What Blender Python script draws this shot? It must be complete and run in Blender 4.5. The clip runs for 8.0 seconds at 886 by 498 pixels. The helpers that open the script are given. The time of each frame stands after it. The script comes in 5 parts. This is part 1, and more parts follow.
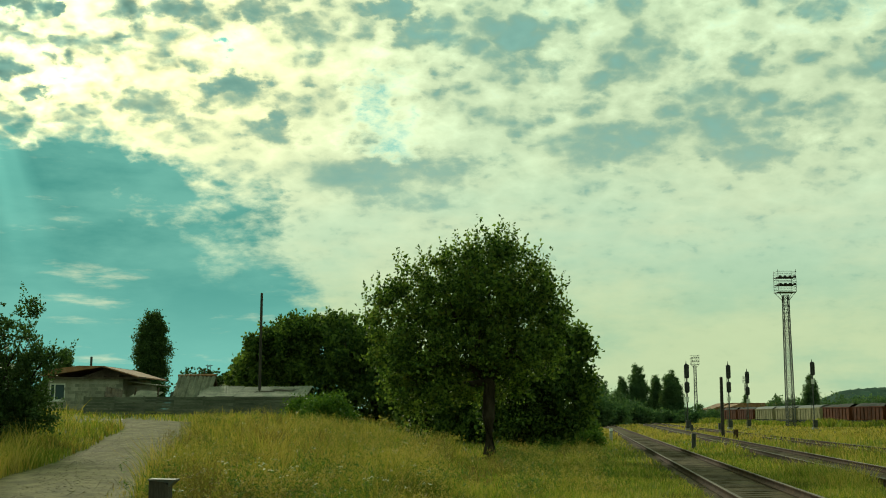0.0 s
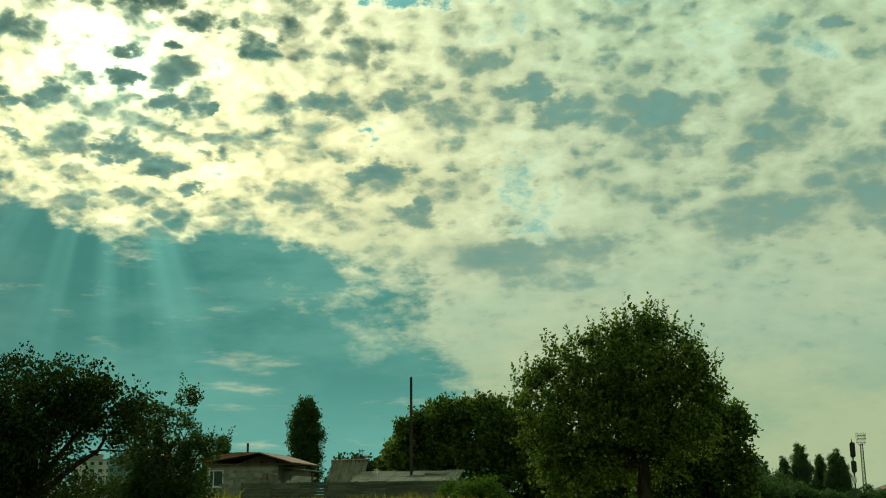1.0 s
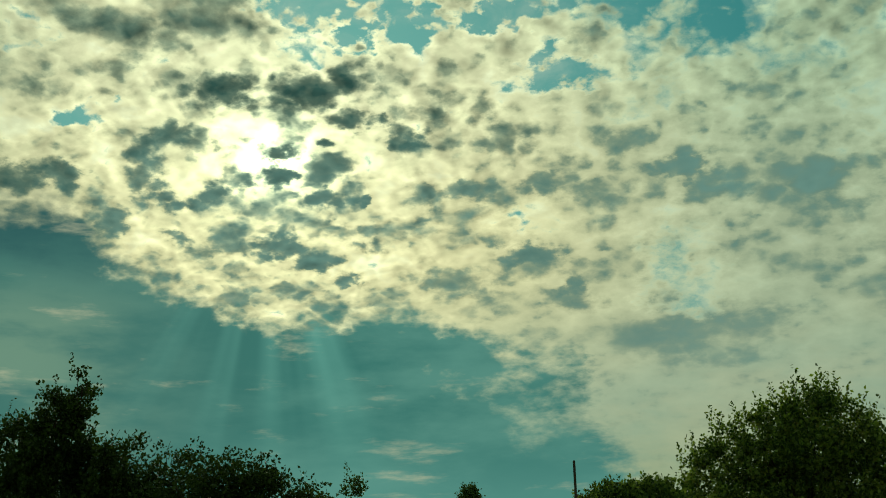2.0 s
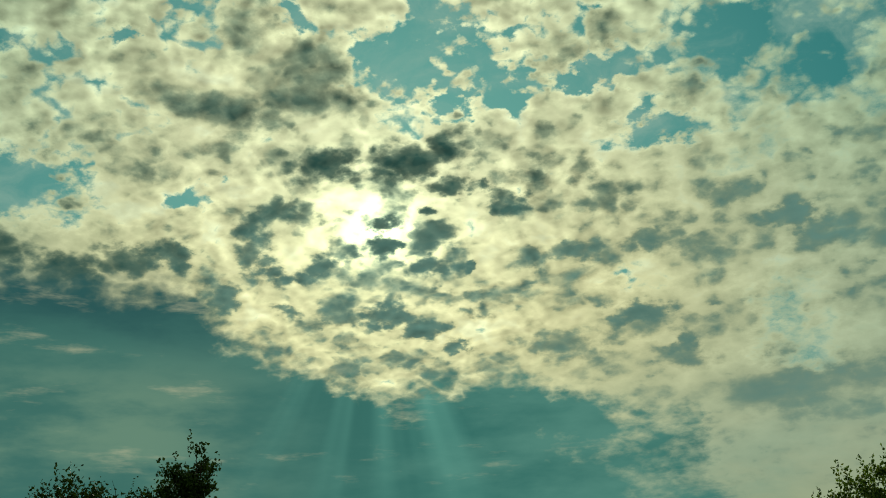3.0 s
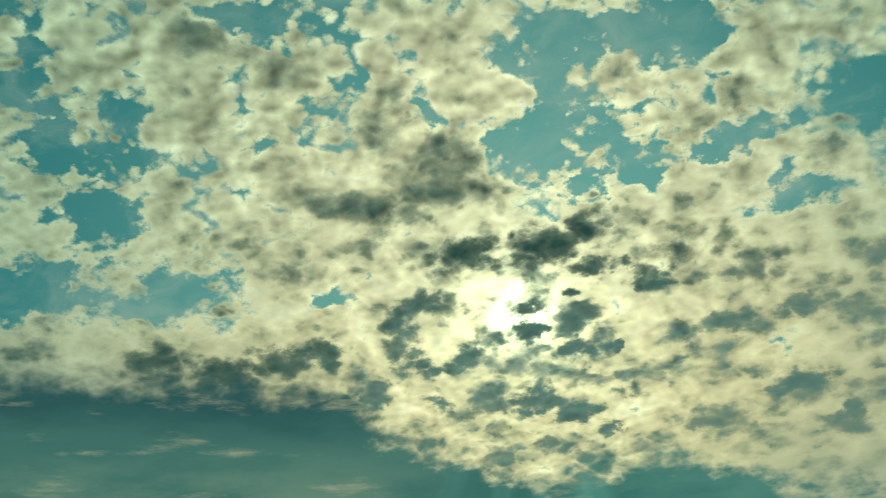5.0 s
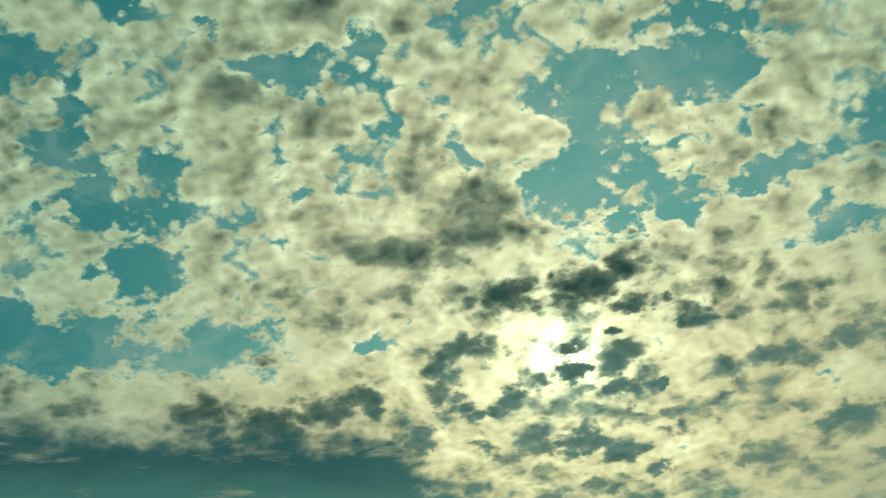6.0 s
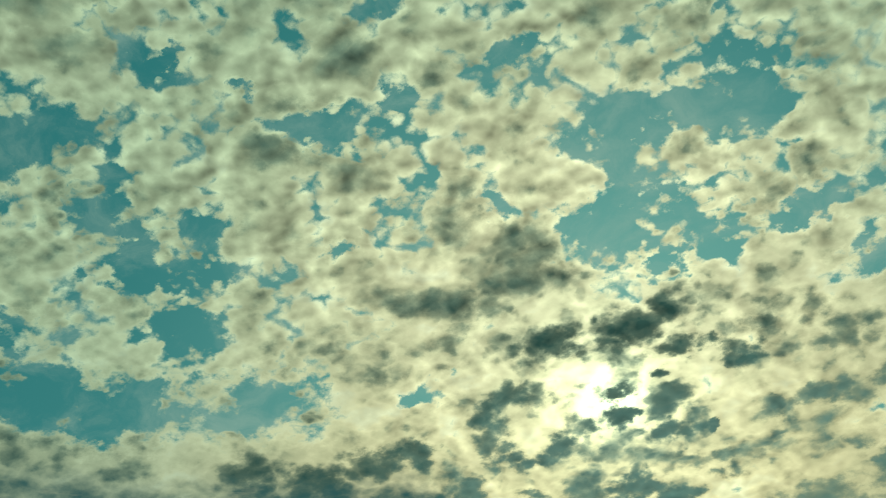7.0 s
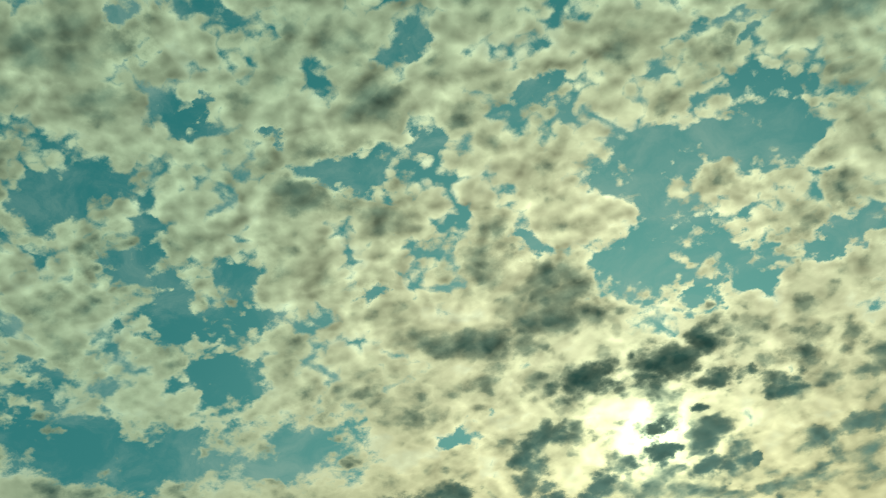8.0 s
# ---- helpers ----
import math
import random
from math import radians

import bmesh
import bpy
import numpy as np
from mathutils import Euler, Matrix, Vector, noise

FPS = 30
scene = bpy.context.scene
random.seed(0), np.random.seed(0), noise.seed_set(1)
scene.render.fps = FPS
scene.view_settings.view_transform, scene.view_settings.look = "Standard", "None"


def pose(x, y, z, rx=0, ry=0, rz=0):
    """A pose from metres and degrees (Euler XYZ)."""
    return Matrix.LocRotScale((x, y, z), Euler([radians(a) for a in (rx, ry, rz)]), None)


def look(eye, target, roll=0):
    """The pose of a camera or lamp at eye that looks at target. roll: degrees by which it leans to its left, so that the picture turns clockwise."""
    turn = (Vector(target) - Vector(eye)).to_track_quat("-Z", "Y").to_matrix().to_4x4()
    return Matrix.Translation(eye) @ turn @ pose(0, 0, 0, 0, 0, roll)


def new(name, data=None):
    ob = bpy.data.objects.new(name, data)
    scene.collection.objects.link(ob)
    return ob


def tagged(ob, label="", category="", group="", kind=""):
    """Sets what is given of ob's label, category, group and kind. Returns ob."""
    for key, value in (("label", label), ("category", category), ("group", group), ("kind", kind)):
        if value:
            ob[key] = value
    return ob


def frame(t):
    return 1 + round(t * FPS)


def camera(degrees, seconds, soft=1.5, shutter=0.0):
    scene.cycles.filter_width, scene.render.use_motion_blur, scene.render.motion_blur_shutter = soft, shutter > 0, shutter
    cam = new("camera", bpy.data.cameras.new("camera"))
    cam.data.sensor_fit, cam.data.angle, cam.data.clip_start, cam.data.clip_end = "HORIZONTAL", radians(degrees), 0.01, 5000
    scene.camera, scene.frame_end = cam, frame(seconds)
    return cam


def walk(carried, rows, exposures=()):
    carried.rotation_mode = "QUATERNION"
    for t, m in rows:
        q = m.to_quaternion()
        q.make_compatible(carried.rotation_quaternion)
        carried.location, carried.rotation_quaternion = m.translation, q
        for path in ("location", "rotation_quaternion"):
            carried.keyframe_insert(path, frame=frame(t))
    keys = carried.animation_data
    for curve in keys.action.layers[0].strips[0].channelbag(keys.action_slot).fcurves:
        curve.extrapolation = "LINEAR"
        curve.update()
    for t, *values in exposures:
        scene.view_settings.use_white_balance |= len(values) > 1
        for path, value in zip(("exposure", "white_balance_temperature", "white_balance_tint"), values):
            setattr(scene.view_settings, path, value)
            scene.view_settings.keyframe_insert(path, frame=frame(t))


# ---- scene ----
# ---------------------------------------------------------------- camera
EYE = 1.7
cam = camera(42.4, 8.0, soft=1.0)
# seconds, turn to the left, tilt up, roll
TURNS = [
    (0, 0.01, 8.35, -0.00),
    (0.5, 3.67, 10.44, -0.20),
    (1, 7.42, 12.45, -0.45),
    (1.5, 11.34, 14.60, -0.98),
    (1.7, 13.04, 15.50, -1.10),
    (3, 20.74, 20.13, -2.42),
    (3.5, 23.12, 21.59, -2.71),
    (4, 25.20, 22.75, -2.88),
    (4.5, 27.08, 23.73, -3.19),
    (6, 30.18, 27.11, -4.98),
    (6.5, 31.17, 28.44, -5.79),
    (7, 32.19, 29.80, -6.49),
    (7.5, 33.09, 30.95, -7.00),
    (8, 33.81, 32.02, -7.55),
]
walk(cam, [(t, pose(0, 0, EYE, 90 + tilt, 0, turn) @ pose(0, 0, 0, 0, 0, roll)) for t, turn, tilt, roll in TURNS],
     exposures=[(0.0, 1.12), (0.5, 0.90), (1.0, 0.68), (1.5, 0.45), (3.0, 0.10), (4.5, 0.08), (6.0, 0.10), (8.0, 0.12)])

# ---------------------------------------------------------------- sky and sun
SUN_AZ, SUN_EL = 24.3, 21.2          # degrees to the left of +y, degrees up


def heading(az, el):
    a, e = radians(az), radians(el)
    return Vector((-math.sin(a) * math.cos(e), math.cos(a) * math.cos(e), math.sin(e)))


class Nodes:
    """Short hand for node trees."""

    def __init__(self, tree):
        self.tree = tree

    def put(self, socket, value):
        if isinstance(value, bpy.types.NodeSocket):
            self.tree.links.new(value, socket)
        else:
            socket.default_value = value

    def node(self, kind):
        return self.tree.nodes.new(kind)

    def math(self, op, a, b=0.0, c=0.0, clamp=False):
        n = self.node("ShaderNodeMath")
        n.operation, n.use_clamp = op, clamp
        for s, v in zip(n.inputs, (a, b, c)):
            self.put(s, v)
        return n.outputs[0]

    def vmath(self, op, a, b=(0, 0, 0), scale=1.0):
        n = self.node("ShaderNodeVectorMath")
        n.operation = op
        self.put(n.inputs[0], a)
        if op == "SCALE":
            self.put(n.inputs["Scale"], scale)
        elif len(n.inputs) > 1:
            self.put(n.inputs[1], b)
        return n.outputs["Value"] if op in ("DOT_PRODUCT", "LENGTH", "DISTANCE") else n.outputs[0]

    def xyz(self, x, y, z=0.0):
        n = self.node("ShaderNodeCombineXYZ")
        for s, v in zip(n.inputs, (x, y, z)):
            self.put(s, v)
        return n.outputs[0]

    def split(self, v):
        n = self.node("ShaderNodeSeparateXYZ")
        self.put(n.inputs[0], v)
        return n.outputs

    def noise(self, v, scale, detail=4.0, rough=0.55, color=False, warp=0.0):
        n = self.node("ShaderNodeTexNoise")
        self.put(n.inputs["Vector"], v)
        n.inputs["Scale"].default_value, n.inputs["Detail"].default_value = scale, detail
        n.inputs["Roughness"].default_value, n.inputs["Distortion"].default_value = rough, warp
        return n.outputs["Color" if color else "Fac"]

    def step(self, v, lo, hi, a=0.0, b=1.0):
        n = self.node("ShaderNodeMapRange")
        n.interpolation_type = "SMOOTHSTEP"
        for s, x in zip(n.inputs, (v, lo, hi, a, b)):
            self.put(s, x)
        return n.outputs[0]

    def mix(self, f, a, b, blend="MIX"):
        n = self.node("ShaderNodeMix")
        n.data_type, n.blend_type = "RGBA", blend
        for i, v in ((0, f), (6, a), (7, b)):
            self.put(n.inputs[i], v if isinstance(v, (bpy.types.NodeSocket, float, int)) else (*v, 1.0)[:4])
        return n.outputs[2]

    def ramp(self, v, stops, mode="LINEAR"):
        n = self.node("ShaderNodeValToRGB")
        n.color_ramp.interpolation = mode
        while len(n.color_ramp.elements) < len(stops):
            n.color_ramp.elements.new(0.5)
        for e, (at, col) in zip(n.color_ramp.elements, stops):
            e.position, e.color = at, (*col, 1.0)
        self.put(n.inputs[0], v)
        return n.outputs[0]


# clouds: degrees left of +y, degrees up, half width, half height, thickness
SUN_PUFFS = [
    (21.8, 24.7, 2.3, 1.1, 1), (20.1, 23.3, 1.9, 0.7, 1), (18.5, 23.3, 0.6, 0.5, 1), (17.2, 22.5, 1.0, 0.7, 0.9), (23.6, 21.4, 0.8, 0.3, 0.8),
    (21.3, 22.3, 0.5, 0.3, 1), (24.0, 20.5, 0.8, 0.6, 1.1), (21.2, 20.8, 1.5, 0.7, 0.6), (21.6, 19.3, 1.3, 0.4, 0.8), (19.5, 19.2, 0.4, 0.3, 1),
    (27.0, 24.3, 1.8, 0.8, 0.9), (29.5, 22.1, 0.9, 0.5, 0.6), (27.8, 22.0, 0.9, 0.6, 0.5), (26.3, 20.3, 1.1, 0.7, 0.6), (27.5, 19.4, 0.7, 0.4, 0.7),
]
LOW_PUFFS = [
    (31.3, 21.2, 0.8, 0.6, 0.8), (30.7, 19.8, 1.1, 0.9, 0.8), (29.0, 19.0, 1.3, 0.5, 0.9), (32.3, 17.6, 1.1, 0.6, 0.8), (26.1, 16.9, 1.3, 0.6, 0.5),
    (23.8, 17.0, 1.4, 0.5, 0.9), (21.9, 16.1, 1.7, 0.5, 0.9), (20.2, 15.3, 0.9, 0.4, 0.9), (19.2, 16.9, 0.9, 0.3, 0.5), (20.5, 17.7, 1.2, 0.5, 0.4),
    (29.1, 17.1, 0.7, 0.3, 0.6), (16.3, 23.7, 1.9, 0.6, 0.6), (13.0, 23.7, 0.9, 0.9, 0.5), (16.4, 19.5, 0.8, 1.1, 0.4), (13.7, 19.8, 1.9, 0.5, 0.5),
]
EAST_PUFFS = [
    (10.2, 19.9, 1.6, 0.6, 0.6), (2.9, 19.9, 1.7, 0.8, 0.8), (10.5, 16.4, 1.7, 0.6, 0.8), (8.9, 14.4, 0.9, 0.5, 0.6), (11.7, 22.0, 1.4, 0.7, 0.4),
    (14.6, 15.0, 2.6, 0.8, 0.35), (5.4, 21.5, 1.8, 0.6, 0.3),
]
HIGH_PUFFS = [
    (34.9, 27.7, 3.0, 0.9, 0.7), (30.5, 27.2, 2.4, 1.0, 0.8), (27.4, 28.4, 3.4, 1.5, 0.6), (31.8, 29.9, 2.3, 0.8, 0.35), (40.8, 30.9, 2.0, 0.8, 0.35),
    (32.4, 25.1, 1.6, 0.6, 0.55), (29.3, 25.3, 1.3, 0.5, 0.4), (34.4, 31.7, 2.0, 0.7, 0.25),
]
SHADE_PUFFS = [
    (34.8, 19.8, 1.1, 0.7, 0.9), (37.2, 19.4, 1.8, 0.7, 0.7), (40.3, 18.8, 2.4, 0.7, 0.6), (44.1, 19.6, 1.8, 0.6, 0.4),
]
RIGHT_PUFFS = [
    (2.9, 19.7, 1.6, 0.7, 0.7), (-3.8, 18.2, 1.9, 1.3, 0.7), (-6.2, 18.5, 1.8, 0.7, 0.4), (-4.3, 21.0, 1.9, 0.8, 0.4), (10.4, 16.3, 1.6, 0.6, 0.6),
    (9.0, 14.3, 0.9, 0.5, 0.6), (10.5, 19.6, 1.5, 0.6, 0.5), (-8.7, 13.6, 2.2, 0.9, 0.6), (3.4, 12.0, 3.2, 1.0, 0.8), (-6.3, 15.5, 2.4, 0.6, 0.5),
    (-7.5, 16.5, 2.1, 0.7, 0.3), (16.2, 23.6, 1.5, 0.7, 0.5), (1.0, 11.0, 1.7, 0.6, 0.5), (13.8, 18.6, 1.2, 0.5, 0.35), (-4.0, 15.0, 1.5, 0.5, 0.4),
]
EDGE_PUFFS = [
    (-13.8, 13.6, 2.0, 0.8, 0.5), (-9.7, 13.7, 2.8, 0.9, 0.5), (-17.4, 14.1, 1.6, 0.7, 0.5), (-16.0, 12.9, 1.6, 0.6, 0.5),
    (-18.4, 12.9, 1.2, 0.4, 0.4), (-14.7, 15.2, 2.1, 1.1, 0.3), (-12.0, 17.6, 2.7, 1.1, 0.3), (-20.0, 15.1, 2.3, 1.7, 0.25),
    (1.3, 12.1, 2.0, 0.8, 0.55), (4.7, 12.6, 2.3, 0.6, 0.4),
]
ZENITH_PUFFS = [
    (37.1, 39.4, 1.8, 1.2, 0.5), (41.1, 35.2, 1.8, 0.7, 0.5), (56.9, 41.9, 4.9, 2.1, 0.45), (45.2, 43.8, 4.3, 1.4, 0.4), (34.7, 33.9, 2.4, 1.2, 0.35),
    (40.7, 31.1, 2.0, 0.7, 0.35), (19.7, 40.8, 4.5, 1.1, 0.3), (55.2, 27.5, 1.9, 0.7, 0.35), (49.0, 27.6, 1.9, 0.7, 0.3),
    (30.0, 36.7, 1.6, 0.6, 0.35), (9.6, 38.5, 3.3, 1.1, 0.4),
]
WEST_GAPS = [
    (38.9, 36.5, 2.6, 1.0, 1), (34.3, 37.2, 1.2, 0.7, 0.9), (48.3, 39.4, 0.8, 0.7, 0.9), (51.9, 43.6, 1.0, 1.3, 0.8), (54.7, 36.1, 2.1, 1.0, 0.6),
    (57.3, 34.0, 1.4, 1.7, 0.8), (52.1, 32.1, 1.7, 1.7, 0.9), (49.7, 29.9, 1.5, 1.7, 1), (46.6, 27.3, 1.8, 1.7, 0.9), (53.8, 23.3, 3.7, 1.4, 1),
    (49.5, 22.5, 3.4, 1.3, 1), (42.5, 23.0, 2.8, 1.3, 0.9), (37.8, 30.2, 1.0, 0.6, 0.7), (43.6, 38.1, 0.7, 0.5, 0.7), (56.5, 26.1, 2.8, 0.8, 0.6),
    (55.6, 31.5, 1.0, 1.4, 0.4),
]
HIGH_GAPS = [
    (18.6, 34.8, 3.8, 1.0, 1), (12.8, 33.4, 2.5, 1.3, 1), (21.3, 29.1, 3.6, 1.1, 1), (16.7, 27.8, 2.7, 1.1, 1), (26.5, 39.2, 1.6, 0.6, 0.7),
    (33.7, 42.1, 1.1, 0.7, 0.6), (13.1, 35.8, 1.4, 0.8, 0.7), (29.2, 32.0, 1.0, 0.6, 0.5), (24.2, 34.6, 2.1, 0.8, 0.5), (12.2, 28.3, 1.9, 0.7, 0.9),
    (34.7, 22.5, 1.2, 0.7, 0.5), (32.1, 23.5, 1.2, 0.6, 0.5), (14.3, 39.8, 1.5, 0.6, 0.5),
]
EAST_GAPS = [
    (21.5, 29.7, 2.8, 1.5, 1), (19.7, 27.8, 1.3, 1.1, 1), (8.3, 25.2, 2.2, 0.8, 1), (4.4, 28.8, 2.9, 1.4, 0.9), (0.0, 28.4, 2.6, 2.5, 0.9),
    (3.1, 15.2, 1.6, 1.8, 0.55), (3.0, 13.6, 1.3, 0.9, 0.5), (44.1, 22.3, 3.2, 1.4, 0.6), (40.4, 21.5, 2.1, 0.8, 0.5), (46.0, 29.8, 1.3, 2.5, 0.7),
    (16.6, 30.7, 2.0, 0.8, 0.6), (11.6, 17.9, 1.2, 0.6, 0.35), (3.5, 16.4, 1.5, 0.6, 0.4),
]
# upper edge of the low cloud bank: degrees left of +y, degrees up
BANK_EDGE = [(-60, -4), (0, -3), (3.9, 1.5), (5.2, 5.0), (6.0, 7.3), (7.6, 8.4), (7.9, 11.2), (10.8, 11.8), (12.8, 13.1), (15, 13.9), (18.4, 14.2), (22, 14.0),
             (24.8, 13.6), (26.5, 14.6), (29.0, 15.5), (32.0, 16.6), (34.5, 19.3), (40, 19.3), (46, 19.3), (56, 20.2), (75, 19), (120, 6)]


def build_sky():
    world = bpy.data.worlds.new("sky")
    scene.world = world
    world.use_nodes = True
    k = Nodes(world.node_tree)
    world.node_tree.nodes.clear()
    way = k.node("ShaderNodeTexCoord").outputs["Generated"]
    dx, dy, dz = k.split(way)
    az = k.math("MULTIPLY", k.math("ARCTAN2", k.math("MULTIPLY", dx, -1.0), dy), 57.2958)
    el = k.math("MULTIPLY", k.math("ARCSINE", dz), 57.2958)
    flat = k.xyz(az, el)
    # the cloud layer lies flat overhead, so it closes up towards the horizon
    lift = k.math("ADD", k.math("MAXIMUM", dz, 0.0), LIFT)
    plane = k.xyz(k.math("DIVIDE", dx, lift), k.math("DIVIDE", dy, lift))
    # ragged edges for the cloud masses
    coarse = k.vmath("SUBTRACT", k.noise(plane, 8.0, 2.0, 0.5, color=True), (0.5, 0.5, 0.5))
    ragged = k.vmath("SUBTRACT", k.noise(plane, 24.0, 5.0, 0.62, color=True), (0.5, 0.5, 0.5))
    bent = k.vmath("ADD", flat, k.vmath("MULTIPLY", ragged, (7.5, 5.0, 0.0)))
    nudged = k.vmath("ADD", flat, k.vmath("MULTIPLY", ragged, (2.6, 1.9, 0.0)))

    calm = k.vmath("ADD", flat, k.vmath("ADD", k.vmath("MULTIPLY", coarse, (6.0, 3.0, 0.0)), k.vmath("MULTIPLY", ragged, (4.0, 2.2, 0.0))))

    def heads(at, sizes, smooth=0.0):
        """Round cloud heads of several sizes, heaped on one another."""
        bend = k.vmath("SUBTRACT", k.noise(at, 20.0, 3.0 if smooth else 5.0, 0.5 if smooth else 0.56, color=True), (0.5, 0.5, 0.5))
        total = None
        for scale, gain, push in sizes:
            vor = k.node("ShaderNodeTexVoronoi")
            vor.voronoi_dimensions = "2D"
            if smooth:
                vor.feature = "SMOOTH_F1"
                vor.inputs["Smoothness"].default_value = smooth
            k.put(vor.inputs["Vector"], k.vmath("ADD", at, k.vmath("SCALE", bend, scale=push)))
            vor.inputs["Scale"].default_value = scale
            v = k.math("MULTIPLY", k.math("SUBTRACT", 0.42, vor.outputs["Distance"]), gain)
            total = v if total is None else k.math("ADD", total, v)
        return total

    def masses(rows, gain, at, edge=None):
        """Cloud masses at their places; with an edge, each is torn at its rim and even inside."""
        total = None
        for a, e, rx, ry, s in rows:
            m = k.node("ShaderNodeMapping")
            m.vector_type = "TEXTURE"
            k.put(m.inputs["Vector"], at)
            m.inputs["Location"].default_value, m.inputs["Scale"].default_value = (a, e, 0), (rx * 1.6, ry * 1.6, 1)
            g = k.node("ShaderNodeTexGradient")
            g.gradient_type = "SPHERICAL"
            k.put(g.inputs[0], m.outputs[0])
            v = g.outputs["Fac"]
            if edge is not None:
                v = k.math("MULTIPLY", k.step(k.math("ADD", v, k.math("MULTIPLY", edge, 1.15)), 0.04, 0.72), k.math("ADD", 0.32, k.math("ADD", k.math("MULTIPLY", v, 0.75), k.math("MULTIPLY", edge, 0.4))))
            v = k.math("MULTIPLY", v, s * gain)
            total = v if total is None else k.math("MAXIMUM", total, v)
        return total

    round_heads = heads(plane, HEADS)
    large_heads = heads(plane, HEADS[:2])
    curl = k.math("ADD", k.math("MULTIPLY", round_heads, 0.55), k.math("MULTIPLY", k.math("SUBTRACT", k.noise(plane, 70.0, 5.0, 0.6), 0.5), 0.5))
    thick = None
    for rows, gain, at, edge in ((SUN_PUFFS, 0.50, nudged, curl), (LOW_PUFFS, 0.47, nudged, curl), (EAST_PUFFS, 0.48, nudged, curl), (SHADE_PUFFS, 0.6, nudged, curl),
                                 (HIGH_PUFFS, 0.42, calm, None), (RIGHT_PUFFS, 0.42, calm, None), (EDGE_PUFFS, 0.42, calm, None), (ZENITH_PUFFS, 0.45, calm, None)):
        v = masses(rows, gain, at, edge)
        thick = v if thick is None else k.math("MAXIMUM", thick, v)
    thin = None
    for rows in (WEST_GAPS, HIGH_GAPS, EAST_GAPS):
        v = masses(rows, 0.70, bent)
        thin = v if thin is None else k.math("MAXIMUM", thin, v)

    s = heading(SUN_AZ, SUN_EL)
    near = k.math("MULTIPLY", k.math("ARCCOSINE", k.math("MINIMUM", k.vmath("DOT_PRODUCT", way, tuple(s)), 0.99999)), 57.2958)
    toward = k.vmath("SCALE", k.vmath("NORMALIZE", k.vmath("SUBTRACT", (s.x / (s.z + LIFT), s.y / (s.z + LIFT), 0.0), plane)), scale=0.011)
    relief = k.math("SUBTRACT", heads(plane, SWELLS, 0.35), heads(k.vmath("ADD", plane, toward), SWELLS, 0.35))
    # small dark clumps in front of the bright part round the sun
    clumps = k.math("ADD", heads(plane, [(44.0, 0.9, 0.045)]), k.math("MULTIPLY", k.math("SUBTRACT", k.noise(plane, 15.0, 4.0, 0.6), 0.5), 1.1))
    clumps = k.math("MULTIPLY", k.step(clumps, 0.06, 0.42), k.step(near, 17.0, 5.0, 0.0, 0.15))
    base = k.math("MULTIPLY", k.math("SUBTRACT", k.noise(plane, 11.0, 11.0, 0.66), 0.5), BASE_GAIN)
    here = k.math("ADD", k.math("MULTIPLY", round_heads, k.math("MAXIMUM", k.step(el, 18.0, 32.0, 0.15, 1.0), k.step(near, 20.0, 8.0, 0.0, 0.8))), base)
    here = k.math("ADD", k.math("MINIMUM", here, 0.0), k.math("MULTIPLY", k.math("MAXIMUM", here, 0.0), 0.62))
    low = k.math("MULTIPLY", k.math("MAXIMUM", k.step(el, 7.0, 23.0, 0.16, 1.0), k.step(near, 18.0, 6.0, 0.0, 0.9)), k.step(near, 2.0, 9.0, 0.75, 1.0))
    dens = k.math("ADD", k.step(el, 17.0, 30.0, DENSITY + 0.11, DENSITY), k.math("MULTIPLY", here, low))
    dens = k.math("ADD", dens, k.math("MULTIPLY", k.math("MULTIPLY", thick, k.math("ADD", 1.0, k.math("MULTIPLY", base, 1.3))), k.step(el, 2.0, 12.0, 0.5, 1.0)))
    dens = k.math("ADD", dens, k.step(near, 17.0, 7.0, 0.0, 0.14))
    dens = k.math("SUBTRACT", dens, k.math("MULTIPLY", thin, k.step(round_heads, 0.10, 0.42, 1.0, 0.66)))
    glow = k.math("ADD", k.math("MULTIPLY", k.math("EXPONENT", k.math("DIVIDE", near, -1.45)), 3.4), k.math("MULTIPLY", k.math("EXPONENT", k.math("DIVIDE", near, -9.5)), 0.82))

    # the inside of the clouds is calmer than their edges
    soft = k.math("ADD", k.math("MULTIPLY", k.math("SUBTRACT", k.noise(plane, 12.0, 5.0, 0.55), 0.5), BASE_GAIN * 0.8), k.math("ADD", k.math("MULTIPLY", large_heads, 0.8), k.math("MULTIPLY", here, 0.2)))
    tone = k.math("ADD", k.step(el, 17.0, 30.0, DENSITY + 0.11, DENSITY + 0.04), k.math("MULTIPLY", soft, k.math("MULTIPLY", low, k.step(el, 20.0, 30.0, 0.66, 0.50))))
    tone = k.math("ADD", tone, k.math("MULTIPLY", k.math("MULTIPLY", thick, k.math("ADD", 1.0, k.math("MULTIPLY", base, 0.9))), k.step(el, 2.0, 12.0, 0.5, 1.0)))
    tone = k.math("ADD", tone, k.math("MULTIPLY", k.math("ADD", k.math("MULTIPLY", curl, k.step(el, 22.0, 30.0, 0.30, 0.20)), clumps), low))
    tone = k.math("SUBTRACT", tone, k.math("MULTIPLY", thin, 0.35))

    # clear air between the clouds
    air = k.node("ShaderNodeTexSky")
    air.sky_type = "NISHITA"
    air.sun_disc, air.sun_elevation, air.sun_rotation = False, radians(SUN_EL), radians(-SUN_AZ)
    clear = k.mix(1.0, k.mix(1.0, air.outputs[0], (0.006, 0.014, 0.012), "MULTIPLY"), (0.012, 0.150, 0.138), "ADD")
